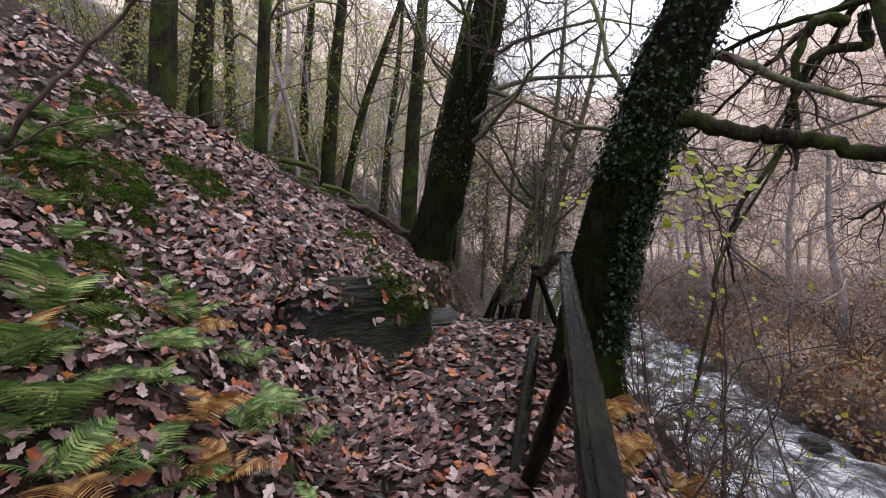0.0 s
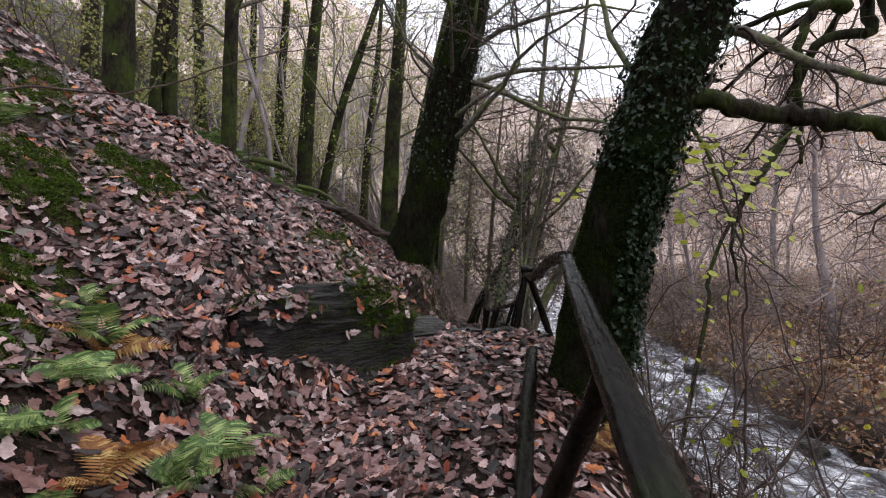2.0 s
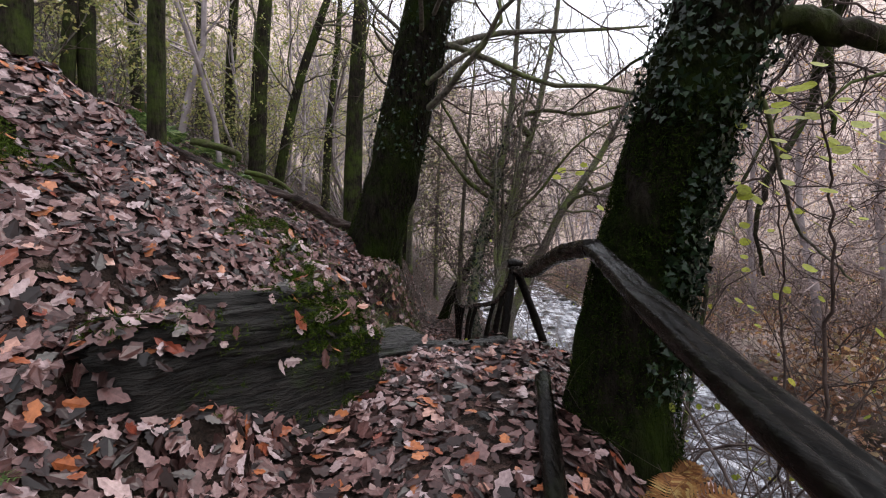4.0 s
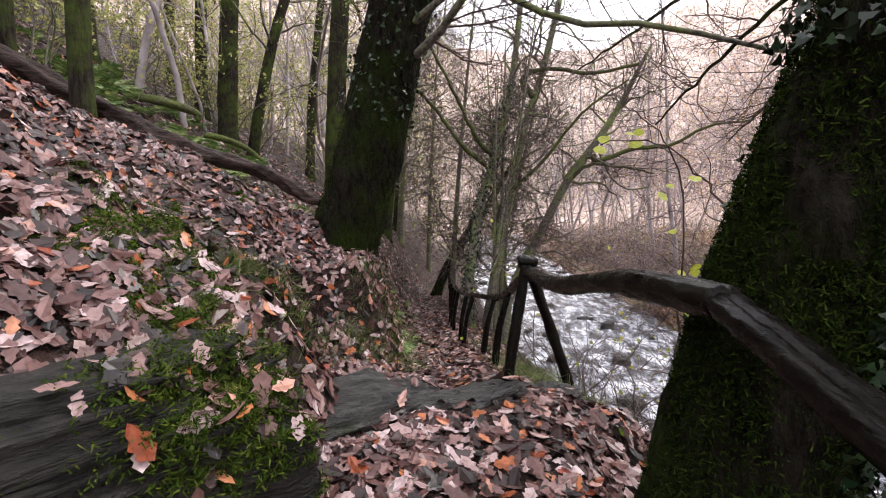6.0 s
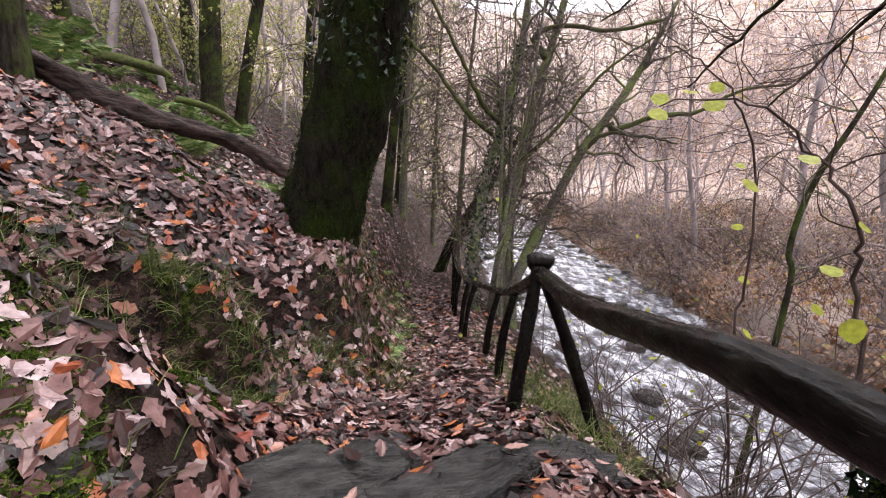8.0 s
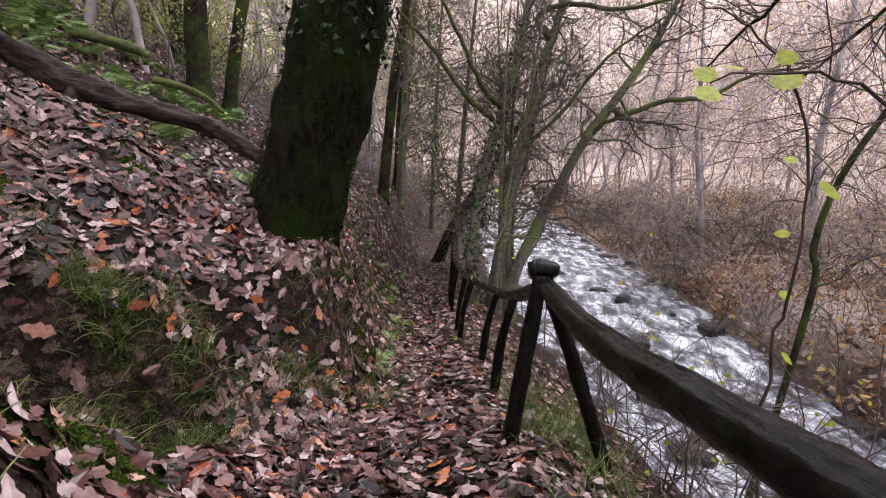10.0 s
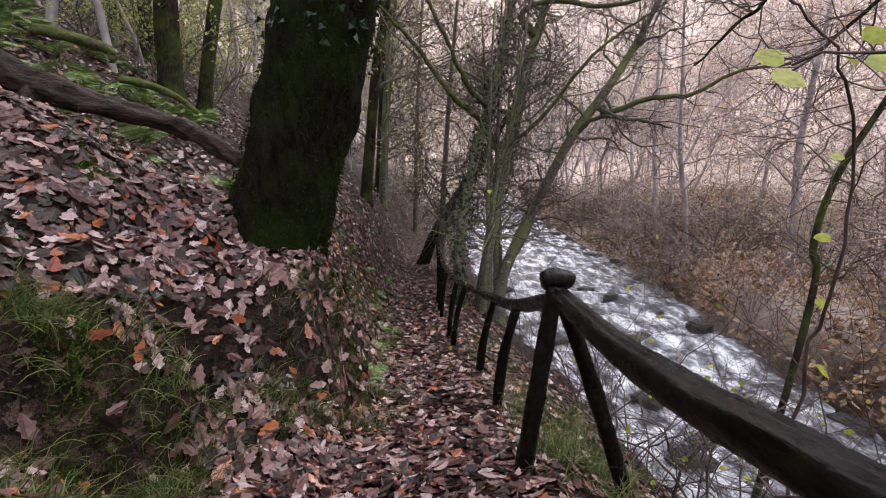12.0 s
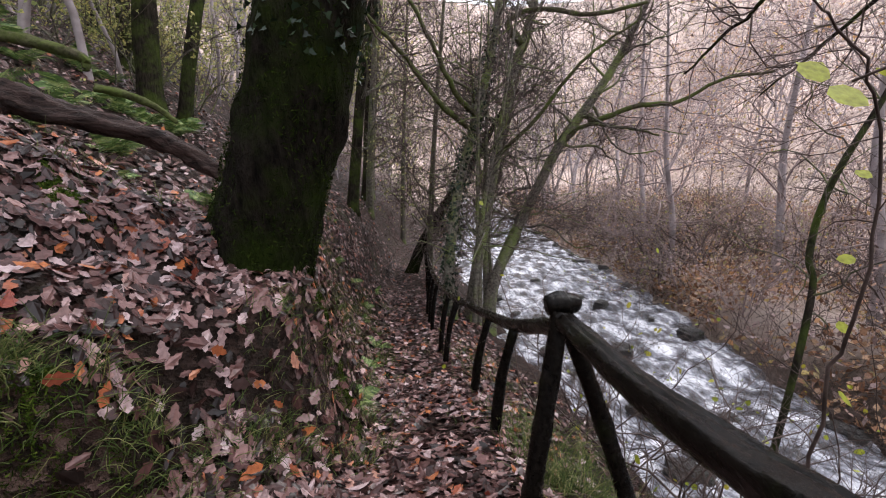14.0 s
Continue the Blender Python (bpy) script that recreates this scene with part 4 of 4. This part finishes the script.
# ---- brush over the far bank ----
n = 9000
Y = rng.uniform(1, 50, n)
X = bank_right(Y) + 0.1 + 26 * rng.uniform(0, 1, n) ** 1.6
B = np.stack([X, Y, ground_z(X, Y) - 0.03], -1)
P1 = grow(B, np.concatenate([rng.normal(0, 0.6, (n, 2)), np.ones((n, 1))], 1), rng.uniform(0.5, 1.7, n), 3, 0.3, -0.1)
tagged(new("brushwood", mesh_of("brushwood", *tubes(P1, taper(rng.uniform(0.004, 0.009, n), 3, 0.5), 3, 0, False), M_TWIG)), "brown dead stalks and brush covering the far bank", "brush", kind="stuff")
n = 30000
Y = rng.uniform(1, 70, n)
X = bank_right(Y) + 0.1 + 40 * rng.uniform(0, 1, n) ** 1.5
N = unit(rng.normal(0, 0.8, (n, 3)) + [0, 0, 1])
tagged(new("bracken_litter", mesh_of("bracken_litter", *leaf_cards(np.stack([X, Y, ground_z(X, Y) + rng.uniform(0.02, 0.5, n)], -1), N, rng.uniform(0.08, 0.22, n), DIAMOND), M_HAZERUSSET)), "russet dead bracken over the far bank", "bracken", kind="stuff")

n = 56000
Y = rng.uniform(2, 40, n)
X = bank_right(Y) + 0.1 + 15 * rng.uniform(0, 1, n) ** 1.3
keep = np.sin(0.9 * X + 0.7 * Y) + np.sin(1.3 * Y - 0.8 * X + 2) + 0.6 * np.sin(2.6 * X + 1.9 * Y) > rng.uniform(-1.6, 0.8, n)
X, Y = X[keep], Y[keep]
n = len(X)
N = unit(rng.normal(0, 0.9, (n, 3)) + [0, 0, 1])
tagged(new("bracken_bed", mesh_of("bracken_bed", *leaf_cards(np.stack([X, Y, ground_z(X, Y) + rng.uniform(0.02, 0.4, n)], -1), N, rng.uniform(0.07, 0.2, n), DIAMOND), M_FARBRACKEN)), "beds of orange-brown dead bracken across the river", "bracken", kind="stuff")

# ---- fallen leaves ----
def litter(n, x0, x1, y0, y1, size, outline, name, keep):
    X, Y = rng.uniform(x0, x1, n), rng.uniform(y0, y1, n)
    ok = keep(X, Y)
    X, Y = X[ok], Y[ok]
    N = unit(ground_normal(X, Y) + rng.normal(0, 0.28, (len(X), 3)))
    P = np.stack([X, Y, ground_z(X, Y)], -1) + N * rng.uniform(0.006, 0.035, (len(X), 1))
    tagged(new(name, mesh_of(name, *leaf_cards(P, N, size * rng.uniform(0.5, 1.2, len(X)), outline, 0.6), M_LITTER, False)), "wet brown oak leaves fallen over the path and bank", "leaves", kind="stuff")


def patchy(X, Y):
    q = np.sin(2.3 * X + 1.1 * Y) + np.sin(3.7 * Y - 1.9 * X + 2) + 0.8 * np.sin(6.1 * X + 5.2 * Y)
    tread = np.abs(X - path_x(Y) - 0.12) < 0.2
    wet = X < bank_left(Y) - 0.8
    flat = ground_normal(X, Y)[:, 2] > rng.uniform(-0.05, 0.4, len(X))
    slab = (((X + 0.06) / 0.42) ** 2 + ((Y - 5.22) / 0.26) ** 2 < 1) | (((X - 0.62) / 0.34) ** 2 + ((Y - 5.36) / 0.24) ** 2 < 1)
    flat &= ~slab | (rng.uniform(0, 1, len(X)) < 0.45)
    hollow = ((X + 0.72) / 0.42) ** 2 + ((Y - 6.42) / 0.3) ** 2 < 1
    flat &= ~hollow | (rng.uniform(0, 1, len(X)) < 0.4)
    return wet & flat & (rng.uniform(-3.2, 2.2, len(X)) < q + 2.0) & (~tread | (rng.uniform(0, 1, len(X)) < 0.55))


litter(27000, -4.6, 1.9, 0.6, 9.5, 0.09, OAK, "fallen_leaves", patchy)
litter(4500, -3.4, 0.4, 2.6, 5.4, 0.095, OAK, "fallen_leaves", patchy)
litter(14000, -3.2, 1.6, 4.6, 9.6, 0.1, OAK, "fallen_leaves", patchy)
litter(12000, -1.5, 2.6, 8.3, 17, 0.1, OAK_SMALL, "fallen_leaves", patchy)
litter(24000, -9, 3.0, 8.5, 22, 0.105, OAK_SMALL, "fallen_leaves", patchy)
litter(9000, -14, 6, 20, 48, 0.15, DIAMOND, "fallen_leaves", patchy)
litter(9000, -5.5, 1.6, -4.5, 0.7, 0.1, OAK_SMALL, "fallen_leaves", patchy)
litter(6000, 1.6, 4.4, -4.0, 12, 0.09, OAK_SMALL, "fallen_leaves", patchy)


# ---- ivy and moss on the trunks ----
def on_trunk(P, R, n, lo, hi, out, away=None):
    f = rng.uniform(lo, hi, n) * (len(P) - 1.001)
    i = f.astype(int)
    w = (f % 1)[:, None]
    c = P[i] * (1 - w) + P[i + 1] * w
    N = unit(np.cross(unit(P[i + 1] - P[i]), rng.normal(0, 1, (n, 3))))
    if away is not None:
        N = np.where((N @ np.array(away) < -0.25)[:, None] & (f < 0.45 * len(P))[:, None], -N, N)
    return c + N * (R[i][:, None] + rng.uniform(0.0, out, (n, 1))), N


def cover(parent, P, R, n, lo, hi, mat, size, outline, name, out, tilt, label="", away=None):
    at, N = on_trunk(P, R, n, lo, hi, out, away)
    V, Fs = leaf_cards(at - np.array(parent.location), unit(N + rng.normal(0, tilt, (n, 3))), size * rng.uniform(0.5, 1.3, n), outline, 0.3)
    tagged(part(name, mesh_of(name, V, Fs, mat), parent, label), kind="stuff")


TUFT = [(-0.13, -0.5), (0.13, -0.5), (0.0, 0.7)]
cover(ivy_tree, ivy_P, ivy_R, 9000, 0.10, 0.95, M_IVY, 0.043, IVY, "ivy", 0.09, 0.6, "dark glossy ivy leaves", (1, 0.1, 0))
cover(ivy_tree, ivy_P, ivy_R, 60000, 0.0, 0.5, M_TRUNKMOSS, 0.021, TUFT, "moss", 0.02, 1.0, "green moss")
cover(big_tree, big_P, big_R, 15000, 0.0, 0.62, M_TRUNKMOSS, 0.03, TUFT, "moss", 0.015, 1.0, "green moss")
cover(big_tree, big_P, big_R, 1500, 0.35, 0.95, M_IVY, 0.055, IVY, "ivy", 0.10, 0.5, "dark ivy leaves")
cover(second, *[np.array(v) for v in (curve([(2.27, 14.49, -2.00), (2.20, 14.39, -0.40), (2.53, 14.92, 1.25), (3.14, 15.41, 3.12), (3.78, 15.95, 5.22)], 30), np.full(30, 0.13))], 1500, 0.1, 0.98, M_IVY, 0.085, IVY, "ivy", 0.12, 0.6, "dark ivy leaves")


# ---- ferns, grass and bracken ----
def frond_mesh(mat, length, pairs, seed):
    k = np.random.default_rng(seed)
    s = np.linspace(0, 1, pairs + 2)
    spine = np.stack([np.zeros_like(s), length * s * (1 - 0.12 * s), length * (0.55 * s - 0.62 * s ** 2)], -1)
    Vs, Fs = [tubes(spine[None], (0.004 * (1 - 0.8 * s))[None], 4, 0, False)], []
    for side in (-1, 1):
        for i in range(1, pairs + 1):
            w = length * 0.30 * math.sin(math.pi * (0.12 + 0.86 * s[i])) ** 0.8 * k.uniform(0.85, 1.1)
            p, hw = spine[i], 0.42 * length / pairs
            tip = p + [side * w, w * 0.35, -0.18 * w]
            mid = p + [side * w * 0.5, w * 0.16, -0.03 * w]
            a = np.array([p + [0, -hw * 0.6, 0], mid + [0, -hw, 0], tip, mid + [0, hw, 0], p + [0, hw * 0.6, 0]])
            Vs.append((a, [np.array([[0, 1, 3, 4]]), np.array([[1, 2, 3]])]))
    return mesh_of("frond", *join(*Vs), mat, False)


FRONDS = {key: [frond_mesh(mat, ln, 19, 3 + i) for i, ln in enumerate((0.34, 0.42, 0.5))] for key, mat in (("green", M_FERN), ("dead", M_BRACKEN))}


def fern(x, y, n, size, key="green", label="green fern with spreading fronds on the bank", away=None):
    ob = thing("fern", (x, y, gz(x, y) - 0.01), label, "fern", "ferns on the bank" if key == "green" else "dead bracken")
    for i in range(n):
        f = part("frond", random.choice(FRONDS[key]), ob)
        f.rotation_euler = (radians(random.uniform(5, 52)), radians(random.uniform(-22, 22)), 2 * math.pi * (i + random.uniform(-0.3, 0.3)) / n)
        f.scale = [size * random.uniform(0.6, 1.0)] * 3
    return ob


for k in range(9):
    fern(random.uniform(-2.6, -0.75), random.uniform(1.3, 3.0), random.randint(5, 8), random.uniform(0.5, 0.85))
for x, y, n, s in ((-1.45, 1.7, 8, 1.0), (-1.0, 1.75, 7, 0.75), (-0.75, 1.5, 7, 0.6), (-1.9, 2.2, 8, 1.1), (-1.5, 2.6, 7, 0.8), (-1.05, 2.5, 6, 0.6), (-2.5, 3.0, 8, 1.1), (-0.85, 2.9, 6, 0.55), (-1.9, 3.2, 6, 0.7), (-2.6, 2.3, 8, 1.2), (-0.6, 2.2, 5, 0.5), (-3.0, 3.9, 7, 0.9),
                   (-2.2, 1.6, 8, 1.1), (-1.66, 1.85, 9, 1.0), (-1.48, 1.6, 9, 0.9), (-1.17, 1.8, 9, 0.8), (-1.63, 2.95, 7, 0.85), (-2.15, 2.34, 8, 0.9), (-2.92, 3.5, 7, 0.9), (-3.13, 3.45, 7, 1.0), (-2.75, 3.2, 7, 0.9), (-3.3, 3.9, 7, 1.0), (0.3, 8.6, 5, 0.8), (0.35, 8.9, 5, 0.6), (-0.95, 9.1, 6, 0.7), (-1.5, 8.8, 6, 0.6), (0.4, 10.2, 6, 0.7), (0.5, 11.5, 6, 0.7)):
    fern(x, y, n, s)
for k in range(44):
    y = random.uniform(10.8, 17)
    fern(random.uniform(-7, -1.8) - 0.2 * (y - 10), y, 8, random.uniform(1.2, 1.75))
for x, y, n, s in ((1.25, 3.75, 8, 1.1), (1.4, 3.95, 7, 1.0), (1.3, 3.3, 7, 1.0), (1.55, 3.0, 7, 0.8), (1.5, 2.5, 7, 0.9), (1.85, 3.5, 6, 0.9), (-1.15, 2.2, 6, 0.7), (-1.6, 2.9, 6, 0.8), (-0.95, 2.05, 5, 0.6), (-1.3, 1.6, 6, 0.7), (-2.0, 2.4, 6, 0.8), (-1.75, 1.9, 6, 0.7), (1.6, 2.0, 7, 1.0), (1.3, 1.6, 7, 0.8), (1.95, 2.6, 7, 1.0)):
    fern(x, y, n, s, "dead", "rust and yellow dead bracken beside the rail")


def tuft(x, y, n, h, spread, label="tuft of green grass among fallen leaves", mat=M_GRASS):
    n = int(n * 0.7)
    P0 = np.concatenate([rng.normal(0, spread, (n, 2)), np.zeros((n, 1))], 1)
    P0[:, 2] = ground_z(x + P0[:, 0], y + P0[:, 1]) - gz(x, y) - 0.01
    P1 = grow(P0, np.concatenate([rng.normal(0, 0.45, (n, 2)), np.ones((n, 1))], 1), h * 1.25 * rng.uniform(0.5, 1.2, n), 6, 0.14, -0.24)
    ob = new("grass_tuft", mesh_of("grass_tuft", *tubes(P1, taper(np.full(n, 0.0034), 6, 0.2), 3, 0, False), mat))
    ob.location = (x, y, gz(x, y))
    return tagged(ob, label, "grass", "grass tufts", "stuff")


for x, y, n, h, s in ((-0.2, 7.0, 160, 0.14, 0.08), (-0.35, 6.95, 120, 0.14, 0.08), (-0.75, 5.6, 160, 0.15, 0.12), (0.1, 7.9, 160, 0.14, 0.1),
                      (-0.55, 5.1, 160, 0.12, 0.12), (-1.3, 6.6, 120, 0.16, 0.12), (-1.2, 8.0, 120, 0.15, 0.15), (-1.7, 7.2, 120, 0.15, 0.15), (1.45, 7.05, 240, 0.2, 0.1), (1.65, 7.1, 260, 0.22, 0.12), (1.85, 7.2, 260, 0.24, 0.15), (1.6, 7.7, 220, 0.22, 0.14), (1.95, 7.8, 260, 0.26, 0.18), (1.5, 7.4, 200, 0.2, 0.15), (1.7, 6.5, 260, 0.22, 0.2), (1.6, 8.3, 220, 0.2, 0.2),
                      (1.4, 5.9, 200, 0.16, 0.15), (1.75, 9.6, 220, 0.22, 0.25), (1.9, 11, 220, 0.22, 0.3), (0.35, 9.6, 220, 0.18, 0.18), (0.3, 8.3, 200, 0.2, 0.15), (0.45, 10.6, 220, 0.2, 0.2), (-2.4, 4.3, 200, 0.18, 0.18), (-2.0, 9.0, 150, 0.16, 0.2)):
    tuft(x, y, n, h, s)


for x, y, n, h in ((-0.98, 6.54, 260, 0.15), (-0.9, 6.6, 300, 0.16), (-0.64, 6.72, 320, 0.17), (-0.56, 6.78, 260, 0.15), (-0.58, 6.42, 260, 0.15), (-0.5, 6.48, 240, 0.14), (-0.72, 5.98, 320, 0.15), (-0.62, 5.92, 260, 0.14), (-0.05, 7.5, 160, 0.12)):
    tuft(x, y, n, h, 0.07, "long olive grass hanging over the earth bank")
for k in range(26):
    y = random.uniform(5.6, 7.9)
    x = float(path_x(y)) - 0.5 - float(np.interp(y, [5.6, 6.3, 6.65, 7.1, 7.5, 8.2], [1.2, 1.25, 0.75, 0.5, 0.1, 0.0])) - random.uniform(-0.25, 0.25)
    tuft(x, y, 80, random.uniform(0.1, 0.2), 0.05, "tuft of grass hanging over the earth bank")


for k in range(40):
    y = random.uniform(8.3, 16)
    x = float(path_x(y)) - 0.55 - random.uniform(0.0, 1.3)
    if k % 4:
        tuft(x, y, 90, random.uniform(0.14, 0.24), 0.12, "tuft of grass on the bank above the path")
    else:
        fern(x, y, 6, random.uniform(0.5, 0.8))


# ---- moss cushions ----
def cushion(x, y, w, h, n):
    a = rng.uniform(0, 6.283, n)
    r = np.sqrt(rng.uniform(0, 1, n)) * w * (1 + 0.28 * np.sin(3 * a + 9 * x) + 0.2 * np.sin(5 * a + 7 * y) + rng.normal(0, 0.12, n))
    X, Y = x + r * np.cos(a), y + r * np.sin(a)
    Z = ground_z(X, Y) + h * np.clip(1 - (r / w) ** 2, 0, 1) * (0.75 + 0.25 * np.sin(23 * X) * np.sin(19 * Y))
    N = unit(ground_normal(X, Y) + rng.normal(0, 0.7, (n, 3)))
    V, Fs = leaf_cards(np.stack([X - x, Y - y, Z - gz(x, y)], -1), N, 0.024 * rng.uniform(0.5, 1.3, n), TUFT)
    ob = new("moss_cushion", mesh_of("moss_cushion", V, Fs, M_MOSS))
    ob.location = (x, y, gz(x, y))
    tagged(ob, "thick cushion of green moss on the bank", "moss", "moss cushions", "stuff")


for x, y, w, h in ((-0.82, 6.5, 0.12, 0.05), (-0.55, 6.6, 0.12, 0.05), (-0.95, 5.15, 0.42, 0.08), (-0.6, 4.85, 0.3, 0.07), (-0.45, 5.7, 0.25, 0.06), (-2.2, 4.3, 0.35, 0.1), (-2.7, 3.7, 0.45, 0.12), (-2.3, 3.1, 0.3, 0.08), (-1.6, 6.9, 0.2, 0.05), (-1.2, 7.6, 0.2, 0.05), (-2.3, 8.1, 0.25, 0.06), (0.2, 8.1, 0.25, 0.05), (-1.9, 2.6, 0.25, 0.07), (-3.3, 4.6, 0.4, 0.1), (-2.95, 3.45, 0.35, 0.12), (-2.45, 3.75, 0.22, 0.08), (-2.5, 4.4, 0.2, 0.1)):
    cushion(x, y, w, h, int(22000 * w))

def moss_on(ob, n, keep, size=0.024):
    """Tufts of moss on those parts of a rock that keep() names."""
    co = np.empty(len(ob.data.vertices) * 3)
    no = np.empty_like(co)
    ob.data.vertices.foreach_get("co", co)
    ob.data.vertices.foreach_get("normal", no)
    co, no = co.reshape(-1, 3), no.reshape(-1, 3)
    ok = np.flatnonzero(keep(co, no))
    i = rng.choice(ok, n)
    at = co[i] + rng.normal(0, 0.012, (n, 3)) + no[i] * rng.uniform(0, 0.02, (n, 1))
    tagged(part("moss", mesh_of("moss", *leaf_cards(at, unit(no[i] + rng.normal(0, 0.9, (n, 3))), size * rng.uniform(0.5, 1.3, n), TUFT), M_MOSS), ob, "green moss"), kind="stuff")


moss_on(boulder, 16000, lambda c, n: (c[:, 0] > 0.12 + 0.15 * np.sin(9 * c[:, 2])) & (np.sin(11 * c[:, 1] + 5 * c[:, 2]) > -0.5))
moss_on(boulder, 17000, lambda c, n: (c[:, 0] > 0.3 + 0.1 * np.sin(8 * c[:, 2])) & (n[:, 1] < 0.4))
moss_on(boulder, 7000, lambda c, n: (n[:, 2] > 0.45) & (c[:, 1] > -0.1))
moss_on(boulder, 5000, lambda c, n: (np.sin(7 * c[:, 0] + 3) * np.sin(9 * c[:, 2] + 4 * c[:, 1]) > 0.45) & (n[:, 2] > -0.2))


def leaves_on(ob, n):
    """Fallen leaves caught on top of a rock."""
    co = np.array([v.co for v in ob.data.vertices])
    no = np.array([v.normal for v in ob.data.vertices])
    i = rng.choice(np.flatnonzero((no[:, 2] > 0.38) & (co[:, 2] > 0)), n)
    me = mesh_of("caught_leaves", *leaf_cards(co[i] + no[i] * 0.02, unit(no[i] + rng.normal(0, 0.25, (n, 3))), 0.1 * rng.uniform(0.6, 1.2, n), OAK, 0.5), M_LITTER, False)
    lying = tagged(new("fallen_leaves", me), "wet brown oak leaves lying on the rock", "leaves", kind="stuff")
    lying.location = ob.location


leaves_on(boulder, 430)
for k, slab in enumerate(SLABS):
    leaves_on(slab, (7, 6, 10, 9, 6, 5)[k])


# ---- leaves still hanging on near twigs ----
def hanging(parent, spots, size, mat, name="leaf"):
    base = np.array(parent.location)
    for p in spots:
        N = unit(np.array([[random.uniform(-0.5, 0.5), -0.6 + random.uniform(-0.3, 0.3), 0.7]]))
        part(name, mesh_of(name, *leaf_cards(np.array([p]) - base, N, np.array([size * random.uniform(0.75, 1.2)]), ROUND, 0.35), mat), parent)


def wand(label, pts, r0, r1, leaves, size=0.075, twigs=8):
    ob = thing("hazel_sapling", pts[0], label, "sapling", "hazel saplings")
    limb(ob, pts, r0, r1, M_TWIG, twigs, 0.5, 30, "stem", 0.03)
    hanging(ob, leaves, size, M_LIME)
    return ob


wand("thin hazel sapling with a few yellow leaves by the rail", [(2.5, 5.5, gz(2.5, 5.5)), (2.3, 5.4, 0.7), (2.2, 5.4, 1.26), (2.1, 5.34, 1.54), (1.96, 5.39, 1.78), (1.71, 5.44, 1.97), (1.44, 5.57, 1.97)], 0.012, 0.003,
     [(1.44, 5.58, 1.94), (1.56, 5.77, 2.03), (1.62, 5.5, 1.96), (1.9, 5.35, 1.75), (2.1, 5.3, 1.5), (2.05, 5.36, 1.33), (1.7, 5.6, 2.05), (1.95, 5.3, 1.2), (1.8, 5.5, 1.66)])
wand("thin hazel sapling with a few yellow leaves by the rail", [(2.75, 6.6, gz(2.75, 6.6)), (2.6, 6.5, 0.5), (2.5, 6.3, 1.2), (2.35, 6.2, 1.9), (2.0, 6.1, 2.25), (1.7, 6.05, 2.35)], 0.011, 0.003,
     [(1.95, 6.15, 2.13), (2.2, 6.1, 2.1), (2.4, 6.3, 1.4), (2.55, 6.4, 1.05), (2.3, 6.2, 1.75), (2.6, 6.4, 0.7)])
spots = [(2.15 + random.gauss(0, 0.22), 3.75 + random.gauss(0, 0.25), 1.85 + random.gauss(0, 0.2)) for _ in range(46)]
wand("leafy hazel spray, lime green, under the mossy limb", [(2.6, 4.3, gz(2.6, 4.3)), (2.5, 4.1, 0.3), (2.4, 3.95, 1.1), (2.25, 3.8, 1.7), (2.0, 3.6, 2.05)], 0.014, 0.004, spots, 0.085, 16)
spots = [(2.7 + random.gauss(0, 0.3), 4.6 + random.gauss(0, 0.3), 1.2 + random.gauss(0, 0.35)) for _ in range(22)]
wand("leafy hazel spray, lime green, under the mossy limb", [(3.0, 4.9, gz(3.0, 4.9)), (2.9, 4.8, 0.0), (2.8, 4.7, 0.8), (2.6, 4.5, 1.5), (2.4, 4.4, 1.9)], 0.012, 0.004, spots, 0.07, 14)

branch = thing("fallen_branch", (-3.1, 3.0, gz(-3.1, 3.0)), "dark dead branch sticking up from the bank", "branch")
limb(branch, [(-3.2, 3.0, gz(-3.1, 3.0) - 0.1), (-2.83, 3.0, 2.13), (-2.4, 3.0, 2.6), (-2.0, 3.0, 3.0), (-1.7, 3.05, 3.4)], 0.022, 0.008, M_TWIG, 7, 0.9)
limb(branch, [(-3.0, 3.05, 2.0), (-2.5, 3.3, 2.35), (-1.9, 3.6, 2.42), (-1.2, 3.8, 2.75), (-0.7, 4.0, 2.9)], 0.009, 0.003, M_TWIG, 4, 0.5)


# ---- stones in the river ----
for k in range(44):
    y = rng.uniform(8, 34)
    wide = float(bank_right(y) - bank_left(y))
    edge = rng.choice([-0.1, wide - 0.2]) if k % 3 else rng.uniform(0.5, wide - 0.5)
    x = float(bank_left(y)) + edge + rng.normal(0, 0.25)
    s = rng.uniform(0.07, 0.26)
    rock("river_stone", (x, y, WATER + 0.02), (s, s * rng.uniform(0.6, 1.0), s * 0.5), rng.uniform(0, 180), M_ROCK, "dark wet stone breaking the rapids", 10 + k * 1.7, 0, 0.05, "stones in the river", 0.5)


# ---- single leaves on the path ----
LEAVES = []
for i in range(8):
    V, Fs = leaf_cards(np.zeros((1, 3)), np.array([[0, 0, 1.0]]), np.array([0.09 + 0.006 * i]), OAK, 0.7)
    LEAVES.append(mesh_of("leaf", V, Fs, M_SINGLE, False))
for i in range(280):
    y = random.uniform(2.4, 8.2)
    x = float(path_x(y)) + random.uniform(-1.3, 0.5)
    N = Vector(ground_normal(np.array([x]), np.array([y]))[0]) + Vector((random.gauss(0, 0.2), random.gauss(0, 0.2), 0))
    leaf = part("leaf", LEAVES[i % 8], ground)
    leaf.matrix_world = Matrix.Translation((x, y, gz(x, y) + 0.03)) @ N.to_track_quat("Z", "Y").to_matrix().to_4x4() @ pose(0, 0, 0, 0, 0, random.uniform(0, 360))
